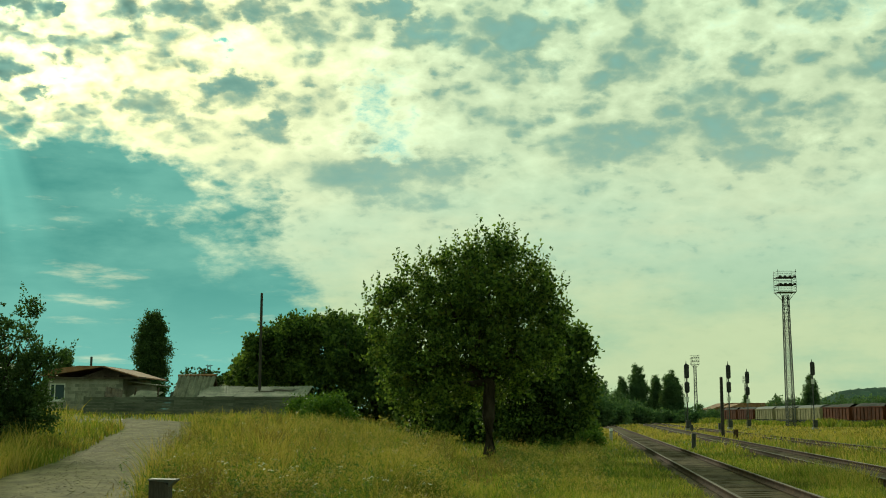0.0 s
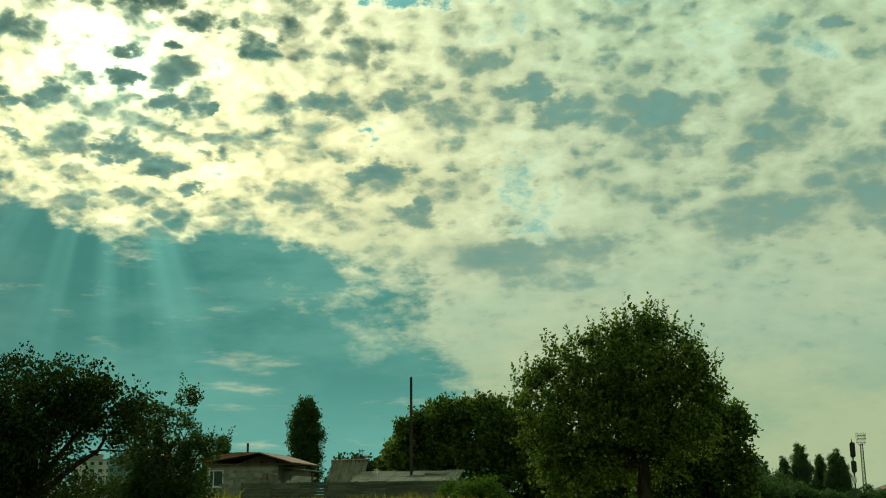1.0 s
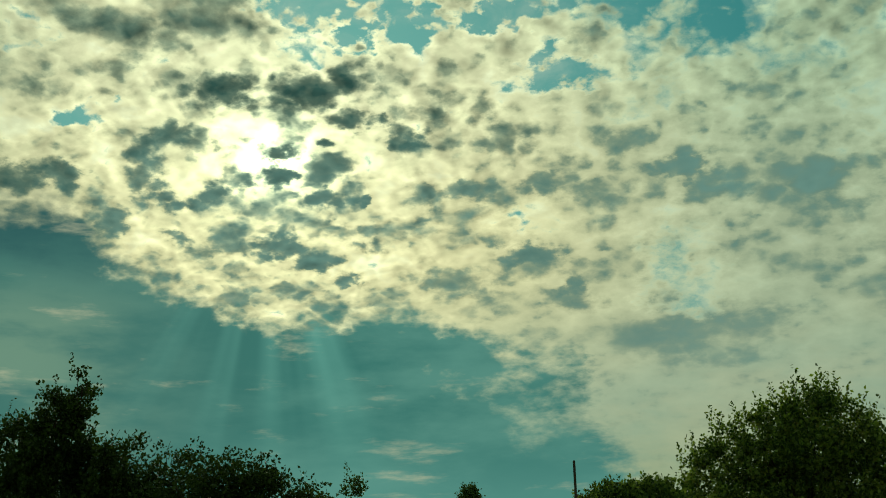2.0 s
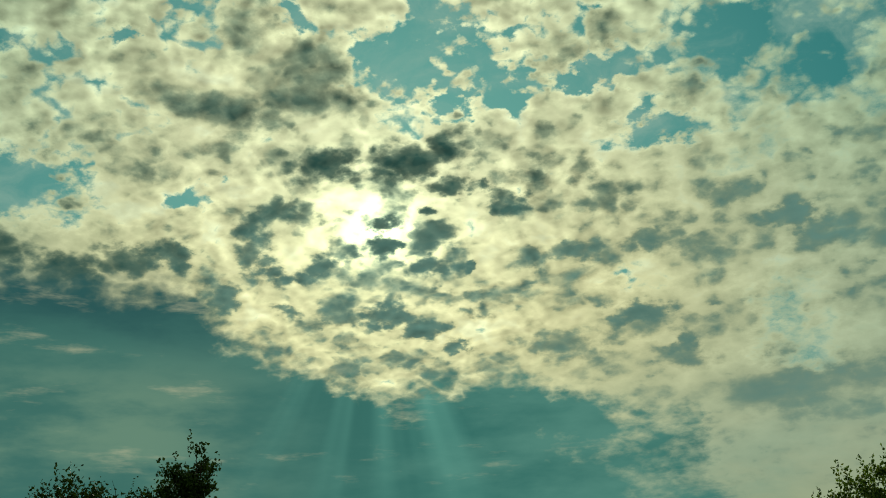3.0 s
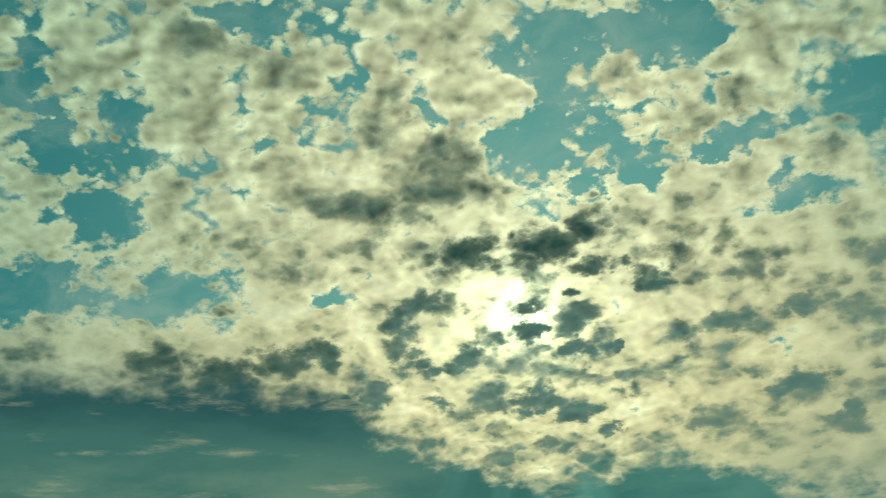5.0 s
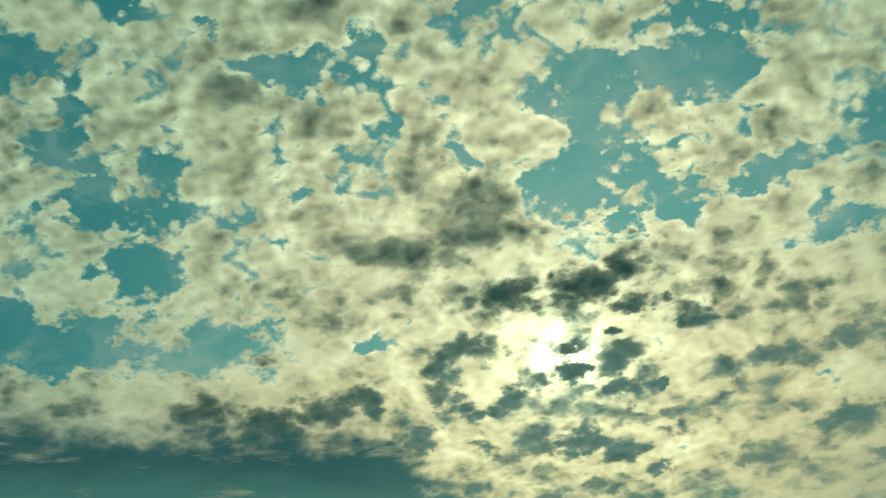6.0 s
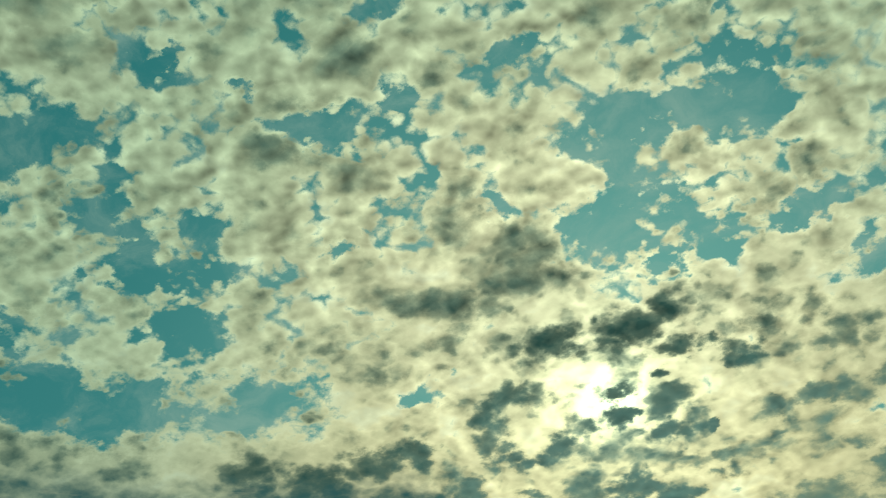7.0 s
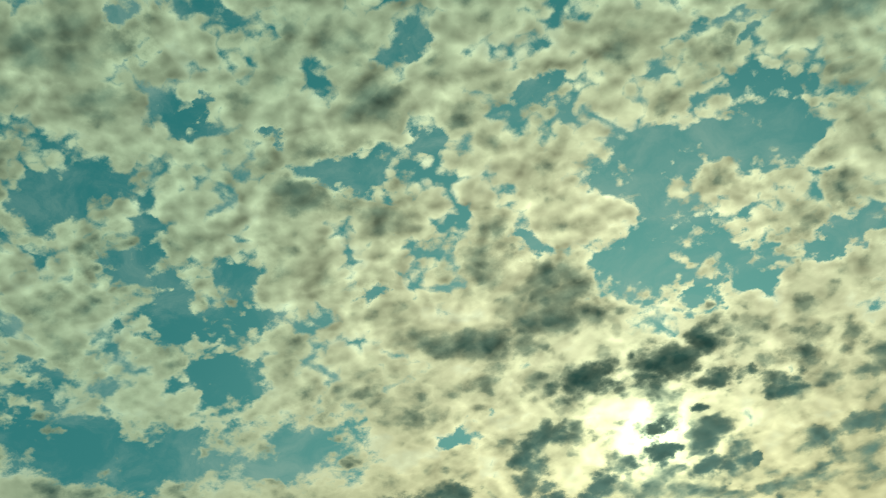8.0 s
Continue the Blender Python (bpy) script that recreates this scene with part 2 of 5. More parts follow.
    clear = k.mix(k.step(near, 26.0, 6.0, 0.0, 0.55), clear, (0.150, 0.400, 0.345))
    drawn = k.vmath("ADD", plane, k.vmath("ADD", k.vmath("SCALE", coarse, scale=0.16), k.vmath("SCALE", ragged, scale=0.03)))
    wisps = k.noise(drawn, 8.0, 10.0, 0.62)
    clear = k.mix(k.step(wisps, 0.42, 0.72, 0.0, 0.62), clear, (0.30, 0.47, 0.37))
    clear = k.vmath("SCALE", clear, scale=k.math("ADD", 0.84, k.math("MULTIPLY", glow, 0.14)))

    # light through thin cloud is creamy, thick cloud is dark and cool
    cloud = k.ramp(tone, [(0.20, (0.60, 0.67, 0.42)), (0.34, (0.60, 0.64, 0.375)), (0.50, (0.48, 0.525, 0.305)), (0.64, (0.240, 0.310, 0.195)), (0.80, (0.104, 0.176, 0.124)), (1.0, (0.035, 0.098, 0.078))])
    # rims of the clouds let the light through
    shine = k.math("ADD", k.step(dens, 0.55, 0.25, 0.72, 0.86), k.math("MULTIPLY", glow, k.step(tone, 0.80, 0.40)))
    shine = k.math("MULTIPLY", shine, k.math("ADD", 1.0, k.math("MULTIPLY", k.math("MULTIPLY", relief, k.math("MULTIPLY", low, k.math("MAXIMUM", k.step(el, 20.0, 32.0, 0.10, 1.0), k.step(near, 17.0, 8.0, 0.0, 0.65)))), -RELIEF)))
    cloud = k.mix(k.step(el, 27.0, 15.0), cloud, k.mix(1.0, cloud, k.mix(k.step(near, 26.0, 9.0), (1.08, 1.0, 1.02), (1.06, 1.0, 0.92)), "MULTIPLY"))
    cloud = k.mix(k.step(near, 9.0, 27.0, 0.0, 1.0), cloud, k.mix(1.0, cloud, (0.67, 0.84, 0.89), "MULTIPLY"))
    east = k.step(az, 13.0, 1.0)
    cool = k.math("MAXIMUM", east, k.math("MULTIPLY", k.step(el, 25.0, 18.0, 0.0, 0.75), k.step(az, 40.0, 30.0)))
    cloud = k.mix(k.math("MULTIPLY", cool, k.step(tone, 0.46, 0.82, 0.0, 0.78)), cloud, (0.165, 0.335, 0.275))
    cloud = k.vmath("SCALE", cloud, scale=k.math("MAXIMUM", shine, 0.2))
    sky = k.mix(k.step(dens, k.math("SUBTRACT", 0.085, k.math("MULTIPLY", east, 0.14)), k.math("ADD", 0.315, k.math("MULTIPLY", east, 0.10))), clear, cloud)

    # pale haze low down
    patch = k.noise(k.xyz(k.math("MULTIPLY", az, 0.07), k.math("MULTIPLY", el, 0.20)), 1.0, 8.0, 0.6)
    haze = k.mix(k.step(az, 20.0, 5.0), (0.30, 0.47, 0.33), k.mix(k.step(patch, 0.38, 0.60), k.mix(k.step(el, 11.0, 4.0), (0.170, 0.300, 0.235), (0.150, 0.255, 0.165)), k.mix(k.step(el, 11.0, 4.0), (0.300, 0.355, 0.240), (0.255, 0.315, 0.180))))
    sky = k.mix(k.step(el, 16.0, 1.5, 0.0, 0.86), sky, haze)

    # low bank of stratus with shafts of light below the sun
    curve = k.node("ShaderNodeFloatCurve")
    c = curve.mapping.curves[0]
    for i, (a, e) in enumerate(BANK_EDGE):
        p = ((a + 180) / 360, (e + 10) / 40)
        if i < 2:
            c.points[i].location = p
        else:
            c.points.new(*p)
    for p in c.points:
        p.handle_type = "VECTOR"
    curve.mapping.extend = "HORIZONTAL"
    curve.mapping.update()
    ba, be, _ = k.split(k.vmath("ADD", flat, k.vmath("ADD", k.vmath("MULTIPLY", ragged, (2.6, 2.6, 0.0)), k.vmath("MULTIPLY", coarse, (1.6, 1.5, 0.0)))))
    k.put(curve.inputs["Value"], k.math("DIVIDE", k.math("ADD", ba, 180.0), 360.0))
    rim = k.math("ADD", k.math("SUBTRACT", k.math("MULTIPLY", k.math("SUBTRACT", curve.outputs[0], 0.25), 40.0), be), k.math("MULTIPLY", round_heads, 1.3))
    torn = k.noise(k.xyz(k.math("MULTIPLY", az, 0.20), k.math("MULTIPLY", el, 0.45), 11.0), 1.0, 6.0, 0.6)
    rim = k.math("ADD", rim, k.math("MULTIPLY", k.math("SUBTRACT", torn, 0.5), k.step(el, 14.0, 8.0, 0.0, 16.0)))
    west = k.step(az, 27.0, 36.0)
    in_bank = k.step(rim, k.math("MULTIPLY", west, -0.5), k.math("ADD", k.step(el, 13.0, 6.0, 1.5, 5.0), k.math("MULTIPLY", west, 0.7)))
    lanes = k.noise(k.xyz(k.math("MULTIPLY", az, 0.10), k.math("MULTIPLY", el, 0.30)), 1.0, 6.0, 0.58)
    bank = k.mix(k.step(lanes, 0.34, 0.68), (0.030, 0.140, 0.118), (0.074, 0.216, 0.172))
    bank = k.mix(k.step(el, 9.0, 1.0), bank, (0.085, 0.250, 0.205))
    # darker belly to the west, brighter rags below it
    belly = k.math("MULTIPLY", west, k.step(k.math("ADD", el, k.math("MULTIPLY", k.math("SUBTRACT", lanes, 0.5), 6.0)), 15.0, 17.5))
    bank = k.mix(k.math("MULTIPLY", k.step(az, 18.0, 34.0), 0.7), bank, (0.05, 0.146, 0.120))
    bank = k.mix(k.math("MULTIPLY", belly, 0.9), bank, (0.020, 0.082, 0.082))
    bank = k.mix(k.math("MULTIPLY", k.math("MULTIPLY", west, k.step(el, 16.0, 12.0)), k.step(lanes, 0.40, 0.62, 0.0, 0.75)), bank, (0.14, 0.25, 0.17))
    streak = k.noise(k.xyz(k.math("MULTIPLY", az, 0.20), k.math("MULTIPLY", el, 0.95), 3.0), 1.0, 5.0, 0.62)
    bank = k.mix(k.math("MULTIPLY", k.step(streak, 0.56, 0.78), 0.55), bank, (0.42, 0.43, 0.27))
    fan = k.math("ARCTAN2", k.math("SUBTRACT", az, SUN_AZ), k.math("SUBTRACT", SUN_EL, el))
    shaft = k.noise(k.xyz(k.math("MULTIPLY", fan, 9.0), 0.0, 7.0), 0.6, 2.0, 0.5)
    for turn, width, gain in ((0.17, 0.15, 0.20), (-0.06, 0.17, 0.26), (-0.32, 0.20, 0.22), (0.48, 0.2, 0.10)):
        shaft = k.math("ADD", shaft, k.step(k.math("ABSOLUTE", k.math("SUBTRACT", fan, turn)), width, 0.0, 0.0, gain))
    reach = k.math("MULTIPLY", k.step(k.math("ABSOLUTE", fan), 1.2, 0.2), k.math("MULTIPLY", k.step(near, 19.0, 7.0), k.step(rim, 0.2, 1.6)))
    bank = k.mix(k.math("MULTIPLY", reach, k.step(shaft, 0.50, 0.95, 0.0, 0.55)), bank, (0.130, 0.370, 0.290))
    sky = k.mix(in_bank, sky, bank)

    # the half of the sky turned away from the sun is dimmer
    sky = k.vmath("SCALE", sky, scale=k.step(near, 45.0, 125.0, 1.0, 0.7))
    bg = k.node("ShaderNodeBackground")
    k.put(bg.inputs["Color"], sky)
    bg.inputs["Strength"].default_value = 1.0
    out = k.node("ShaderNodeOutputWorld")
    k.tree.links.new(bg.outputs[0], out.inputs["Surface"])


LIFT, DENSITY, BASE_GAIN, RELIEF = 0.40, 0.37, 1.5, 1.5
HEADS = [(12.5, 0.50, 0.075), (30.0, 0.46, 0.046), (78.0, 0.30, 0.034)]      # scale, gain, bending
SWELLS = [(11.5, 0.56, 0.06), (27.0, 0.48, 0.038), (72.0, 0.26, 0.02)]
build_sky()

sun = new("sun", bpy.data.lights.new("sun", "SUN"))
sun.data.energy, sun.data.angle, sun.data.color = 0.9, radians(10), (1.0, 0.95, 0.72)
sun.matrix_world = look(heading(SUN_AZ, SUN_EL) * 200, (0, 0, 0))


# ---------------------------------------------------------------- materials
def principled(name, rough=0.8, metal=0.0):
    m = bpy.data.materials.new(name)
    m.use_nodes = True
    k = Nodes(m.node_tree)
    b = m.node_tree.nodes["Principled BSDF"]
    b.inputs["Roughness"].default_value, b.inputs["Metallic"].default_value = rough, metal
    return m, k, b


def surface(name, dark, light, scale=3.0, fine=40.0, rough=0.8, metal=0.0, bump=0.3, stain=None, squash=(1, 1, 1), spread=0.3):
    """Two scales of variation, an optional stain colour, fine relief, and a tone of its own for each object."""
    m, k, b = principled(name, rough, metal)
    co = k.vmath("MULTIPLY", k.node("ShaderNodeTexCoord").outputs["Object"], squash)
    own = k.node("ShaderNodeObjectInfo").outputs["Random"]
    co = k.vmath("ADD", co, k.xyz(k.math("MULTIPLY", own, 37.0), k.math("MULTIPLY", own, 11.0)))
    large, small = k.noise(co, scale, 6.0, 0.6), k.noise(co, fine, 5.0, 0.65)
    t = k.math("ADD", k.math("MULTIPLY", large, 0.6), k.math("MULTIPLY", small, 0.4))
    col = k.mix(k.step(t, 0.36, 0.64), dark, light)
    if stain:
        col = k.mix(k.math("MULTIPLY", k.step(k.noise(co, scale * 1.7, 7.0, 0.7), 0.54, 0.68), 0.8), col, stain)
    col = k.vmath("SCALE", col, scale=k.math("ADD", 1.0 - spread / 2, k.math("MULTIPLY", own, spread)))
    k.put(b.inputs["Base Color"], col)
    k.put(b.inputs["Roughness"], k.math("ADD", rough - 0.12, k.math("MULTIPLY", small, 0.24)))
    bp = k.node("ShaderNodeBump")
    bp.inputs["Strength"].default_value, bp.inputs["Distance"].default_value = bump, 0.02
    k.put(bp.inputs["Height"], t)
    k.put(b.inputs["Normal"], bp.outputs[0])
    return m


def leafy(name, dark, light, dry=None, dry_share=0.1, sheer=0.35, patch=0.35, brown=None):
    """Leaves and blades: each its own tone, patches of tone over metres, light shining through."""
    m = bpy.data.materials.new(name)
    m.use_nodes = True
    k = Nodes(m.node_tree)
    m.node_tree.nodes.clear()
    own = k.node("ShaderNodeNewGeometry").outputs["Random Per Island"]
    spot = k.noise(k.node("ShaderNodeTexCoord").outputs["Object"], patch, 4.0, 0.6)
    col = k.mix(k.step(k.math("ADD", k.math("MULTIPLY", own, 0.45), k.math("MULTIPLY", spot, 0.55)), 0.36, 0.66), dark, light)
    if dry:
        pick = k.math("ADD", k.math("FRACT", k.math("MULTIPLY", own, 17.3)), k.math("MULTIPLY", k.math("SUBTRACT", spot, 0.5), 2.2))
        col = k.mix(k.step(pick, 1.0 - dry_share - 0.15, 1.0 - dry_share + 0.15), col, dry)
    if brown:
        old = k.noise(k.vmath("ADD", k.node("ShaderNodeTexCoord").outputs["Object"], (31.0, 7.0, 0.0)), 0.30, 5.0, 0.6)
        col = k.mix(k.math("MULTIPLY", k.step(old, 0.52, 0.64), 0.75), col, brown)
    d = k.node("ShaderNodeBsdfPrincipled")
    d.inputs["Roughness"].default_value = 0.55
    d.inputs["Specular IOR Level"].default_value = 0.12
    k.put(d.inputs["Base Color"], col)
    tr = k.node("ShaderNodeBsdfTranslucent")
    k.put(tr.inputs["Color"], k.mix(1.0, col, (1.25, 1.3, 0.6), "MULTIPLY"))
    mx = k.node("ShaderNodeMixShader")
    mx.inputs[0].default_value = sheer
    k.tree.links.new(d.outputs[0], mx.inputs[1])
    k.tree.links.new(tr.outputs[0], mx.inputs[2])
    o = k.node("ShaderNodeOutputMaterial")
    k.tree.links.new(mx.outputs[0], o.inputs["Surface"])
    return m


M_LEAF = leafy("apple_leaf", (0.036, 0.070, 0.018), (0.190, 0.270, 0.062), (0.17, 0.19, 0.045), 0.03, 0.48, 1.3)
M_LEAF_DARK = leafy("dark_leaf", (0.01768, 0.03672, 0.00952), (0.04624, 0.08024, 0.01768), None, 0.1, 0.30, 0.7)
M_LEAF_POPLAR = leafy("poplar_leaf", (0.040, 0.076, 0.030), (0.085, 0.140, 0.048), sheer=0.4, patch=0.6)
# paler, bluer leaf for distant crowns: aerial haze mixed into the colour
M_LEAF_HAZED = leafy("hazed_leaf", (0.060, 0.115, 0.060), (0.120, 0.190, 0.090), sheer=0.45, patch=0.3)
M_LEAF_WALNUT = leafy("walnut_leaf", (0.034, 0.068, 0.020), (0.155, 0.220, 0.056), sheer=0.48, patch=0.9)
M_LEAF_SHRUB = leafy("shrub_leaf", (0.06, 0.12, 0.02), (0.13, 0.21, 0.035), None)
M_GRASS = leafy("meadow_grass", (0.17, 0.17, 0.032), (0.33, 0.29, 0.065), (0.46, 0.34, 0.10), 0.55, 0.4, 0.38, (0.13, 0.085, 0.03))
M_GREEN = leafy("green_grass", (0.125, 0.165, 0.024), (0.26, 0.29, 0.048), (0.40, 0.32, 0.09), 0.22, 0.4, 0.38, (0.055, 0.085, 0.02))
M_HAY = leafy("dry_hay", (0.13, 0.075, 0.030), (0.30, 0.19, 0.075), None, 0.1, 0.3, 0.8)
M_FLOWER = leafy("white_umbel", (0.38, 0.38, 0.26), (0.6, 0.58, 0.42))
M_BARK = surface("bark", (0.022, 0.017, 0.012), (0.062, 0.049, 0.034), 6, 50, 0.95, 0, 0.8, squash=(1, 1, 0.3))
M_SOIL = surface("meadow_soil", (0.065, 0.085, 0.020), (0.135, 0.132, 0.038), 0.22, 9, 0.95, 0, 0.6, stain=(0.09, 0.14, 0.025))
M_GRAVEL = surface("gravel_track", (0.085, 0.072, 0.032), (0.22, 0.18, 0.085), 1.1, 7, 0.95, 0, 1.0, stain=(0.075, 0.078, 0.028), spread=0.0)
M_STONE = leafy("stones", (0.105, 0.088, 0.040), (0.27, 0.225, 0.115), None, 0.1, 0.0, 2.0)
M_BALLAST = surface("ballast", (0.045, 0.031, 0.018), (0.125, 0.088, 0.050), 2.0, 22, 0.95, 0, 1.0, stain=(0.10, 0.105, 0.035))
M_SLEEPER = surface("sleeper_concrete", (0.050, 0.036, 0.022), (0.115, 0.086, 0.056), 3, 30, 0.9, 0, 0.5)
M_RUST_RAIL = surface("rusty_rail", (0.028, 0.017, 0.009), (0.080, 0.046, 0.024), 3, 40, 0.85, 0.0, 0.4)
M_RAIL_TOP = surface("worn_rail_head", (0.085, 0.060, 0.042), (0.20, 0.155, 0.115), 2, 60, 0.6, 0.35, 0.1)
M_RAIL_BROWN = surface("brown_rail_head", (0.075, 0.052, 0.034), (0.17, 0.125, 0.085), 2, 60, 0.75, 0.0, 0.1)
M_STEEL = surface("galvanised_steel", (0.055, 0.058, 0.055), (0.125, 0.13, 0.12), 2, 30, 0.6, 0.5, 0.2, stain=(0.12, 0.075, 0.045))
M_BLACK = surface("black_enamel", (0.012, 0.013, 0.012), (0.035, 0.036, 0.034), 4, 40, 0.6, 0, 0.15)
M_WOOD_DARK = surface("tarred_wood", (0.018, 0.015, 0.012), (0.06, 0.048, 0.036), 5, 40, 0.9, 0, 0.6, squash=(1, 1, 0.1))
M_GREYWOOD = surface("grey_weathered_planks", (0.055, 0.066, 0.048), (0.145, 0.15, 0.115), 2.2, 28, 0.9, 0, 0.6, stain=(0.07, 0.085, 0.055), squash=(0.2, 1, 1))
M_WALL = surface("grey_render", (0.20, 0.195, 0.155), (0.36, 0.345, 0.28), 1.0, 18, 0.95, 0, 0.5, stain=(0.17, 0.17, 0.13))
M_WALL_LOW = surface("concrete_block", (0.16, 0.16, 0.13), (0.27, 0.265, 0.215), 1.4, 20, 0.95, 0, 0.5)
M_RUSTROOF = surface("rusty_sheet_roof", (0.17, 0.075, 0.035), (0.34, 0.17, 0.085), 1.5, 22, 0.8, 0.1, 0.4, stain=(0.30, 0.22, 0.14))
M_TINROOF = surface("corrugated_asbestos", (0.115, 0.12, 0.085), (0.26, 0.25, 0.19), 1.5, 18, 0.85, 0, 0.4, stain=(0.12, 0.125, 0.08))
M_TIMBER = surface("dark_timber", (0.045, 0.032, 0.022), (0.11, 0.08, 0.055), 3, 30, 0.9, 0, 0.4)
M_WHITE = surface("white_paint", (0.62, 0.62, 0.56), (0.78, 0.78, 0.72), 2, 25, 0.7, 0, 0.15)
M_REDDOOR = surface("dark_red_paint", (0.14, 0.02, 0.018), (0.26, 0.04, 0.035), 3, 30, 0.7, 0, 0.2)
M_WAGON = surface("rusty_wagon_paint", (0.050, 0.016, 0.008), (0.145, 0.045, 0.020), 0.8, 12, 0.85, 0, 0.3, stain=(0.10, 0.045, 0.03))
M_CREAM = surface("cream_wagon_paint", (0.19, 0.175, 0.09), (0.32, 0.28, 0.155), 0.7, 10, 0.8, 0, 0.2, stain=(0.17, 0.12, 0.06))
M_COAL = surface("dark_load", (0.012, 0.012, 0.011), (0.04, 0.036, 0.03), 2, 12, 0.95, 0, 0.8)
M_PANEL = surface("apartment_panels", (0.46, 0.46, 0.40), (0.62, 0.61, 0.54), 0.1, 2, 0.9, 0, 0.1)
M_PANEL_TEAL = surface("teal_balcony_panels", (0.16, 0.30, 0.27), (0.24, 0.40, 0.35), 0.1, 2, 0.9, 0, 0.1)
M_CONCRETE = surface("old_concrete", (0.20, 0.195, 0.16), (0.40, 0.39, 0.33), 3, 35, 0.95, 0, 0.5, stain=(0.10, 0.10, 0.075))
# dark woodland green, tinted blue to paint in the haze of distance
M_HILL = surface("hazed_wooded_hill", (0.010, 0.034, 0.022), (0.024, 0.062, 0.040), 0.02, 0.12, 0.95, 0, 0.0)
# dusty surfaces have almost no sheen
for _m in (M_GRAVEL, M_SOIL, M_BALLAST, M_RUST_RAIL, M_BARK, M_SLEEPER, M_WAGON, M_CREAM, M_HILL):
    for _n in _m.node_tree.nodes:
        if _n.type == "BSDF_PRINCIPLED":
            _n.inputs["Specular IOR Level"].default_value = 0.1
M_GLASS, _k, _b = principled("dark_window_glass", 0.08)
_b.inputs["Base Color"].default_value = (0.03, 0.045, 0.045, 1)
M_LENS, _k, _b = principled("unlit_lens", 0.15)
_b.inputs["Base Color"].default_value = (0.05, 0.06, 0.05, 1)


# ---------------------------------------------------------------- building blocks
def mesh_of(name, bm, material):
    me = bpy.data.meshes.new(name)
    bm.to_mesh(me)
    bm.free()
    me.materials.append(material)
    return me


def part(name, bm, material, parent, label=""):
    ob = new(name, mesh_of(name, bm, material))
    ob.parent = parent
    return tagged(ob, label)


def raw(name, verts, faces, material, smooth=False):
    """A mesh from numpy arrays, with faces of one size."""
    me = bpy.data.meshes.new(name)
    verts, faces = np.asarray(verts, dtype=np.float32), np.asarray(faces, dtype=np.int32)
    n, c = faces.shape
    me.vertices.add(len(verts))
    me.vertices.foreach_set("co", verts.ravel())
    me.loops.add(n * c)
    me.loops.foreach_set("vertex_index", faces.ravel())
    me.polygons.add(n)
    me.polygons.foreach_set("loop_start", np.arange(n, dtype=np.int32) * c)
    me.update(calc_edges=True)
    if smooth:
        me.polygons.foreach_set("use_smooth", np.ones(n, dtype=bool))
    me.validate()
    me.materials.append(material)
    return me


def box(bm, x0, x1, y0, y1, z0, z1, bevel=0.0):
    m = Matrix.Translation(((x0 + x1) / 2, (y0 + y1) / 2, (z0 + z1) / 2)) @ Matrix.Diagonal((x1 - x0, y1 - y0, z1 - z0, 1))
    made = bmesh.ops.create_cube(bm, size=1, matrix=m)
    if bevel:
        edges = list({e for v in made["verts"] for e in v.link_edges})
        bmesh.ops.bevel(bm, geom=edges, offset=bevel, segments=1, affect="EDGES")
    return bm


def boxed(x0, x1, y0, y1, z0, z1, bevel=0.0):
    return box(bmesh.new(), x0, x1, y0, y1, z0, z1, bevel)


def rod(bm, a, b, r0, r1=None, sides=8):
    a, b = Vector(a), Vector(b)
    d = b - a
    m = Matrix.Translation((a + b) / 2) @ d.to_track_quat("Z", "Y").to_matrix().to_4x4()
    bmesh.ops.create_cone(bm, cap_ends=True, segments=sides, radius1=r0, radius2=r0 if r1 is None else r1, depth=d.length, matrix=m)
    return bm


def rodded(a, b, r0, r1=None, sides=8):
    return rod(bmesh.new(), a, b, r0, r1, sides)


def ss(a, b, v):
    t = np.clip((v - a) / (b - a), 0, 1)
    return t * t * (3 - 2 * t)


def rise(x, y):
    """Height of the ground: flat along the railway, a rise towards the houses, a hummock by the apple tree."""
    x, y = np.asarray(x, dtype=float), np.asarray(y, dtype=float)
    z = 2.0 * ss(20, 85, y) * ss(2, -9, x)
    z = z + 0.35 * np.exp(-(((x + 4.5) / 4.0) ** 2 + ((y - 42) / 9.0) ** 2))
    z = z + 0.05 * np.sin(x * 0.9 + 1.3) * np.sin(y * 0.55) * ss(200, 60, np.abs(y)) * ss(6, 0, x)
    return z


def rise_at(x, y):
    return float(rise(x, y))


def empty_at(name, x, y, z=None, turn=0.0):
    ob = new(name)
    ob.matrix_basis = pose(x, y, rise_at(x, y) if z is None else z, 0, 0, turn)
    return ob


# ---------------------------------------------------------------- ground, gravel lane, railway
def build_ground():
    u = np.linspace(-1, 1, 241)
    xs = np.sinh(u * 6.2) / np.sinh(6.2) * 3500
    ys = np.sinh(u * 5.6) / np.sinh(5.6) * 4000 + 30
    gx, gy = np.meshgrid(xs, ys)
    v = np.stack([gx, gy, rise(gx, gy)], -1).reshape(-1, 3)
    n = len(xs)
    i = (np.arange(n - 1)[:, None] * n + np.arange(n - 1)[None, :]).ravel()
    tagged(new("ground", raw("ground", v, np.stack([i, i + 1, i + n + 1, i + n], -1), M_SOIL, True)), "dry summer meadow soil under grass", "ground", kind="structure")


build_ground()

LANE = [(1.5, -60), (-2.2, -20), (-3.5, -8), (-5.6, 8), (-8.2, 24), (-11.65, 43), (-13.7, 56), (-16.2, 61.5), (-23, 64.5), (-40, 65.5)]


def lane_x(y):
    return np.interp(y, [p[1] for p in LANE], [p[0] for p in LANE])


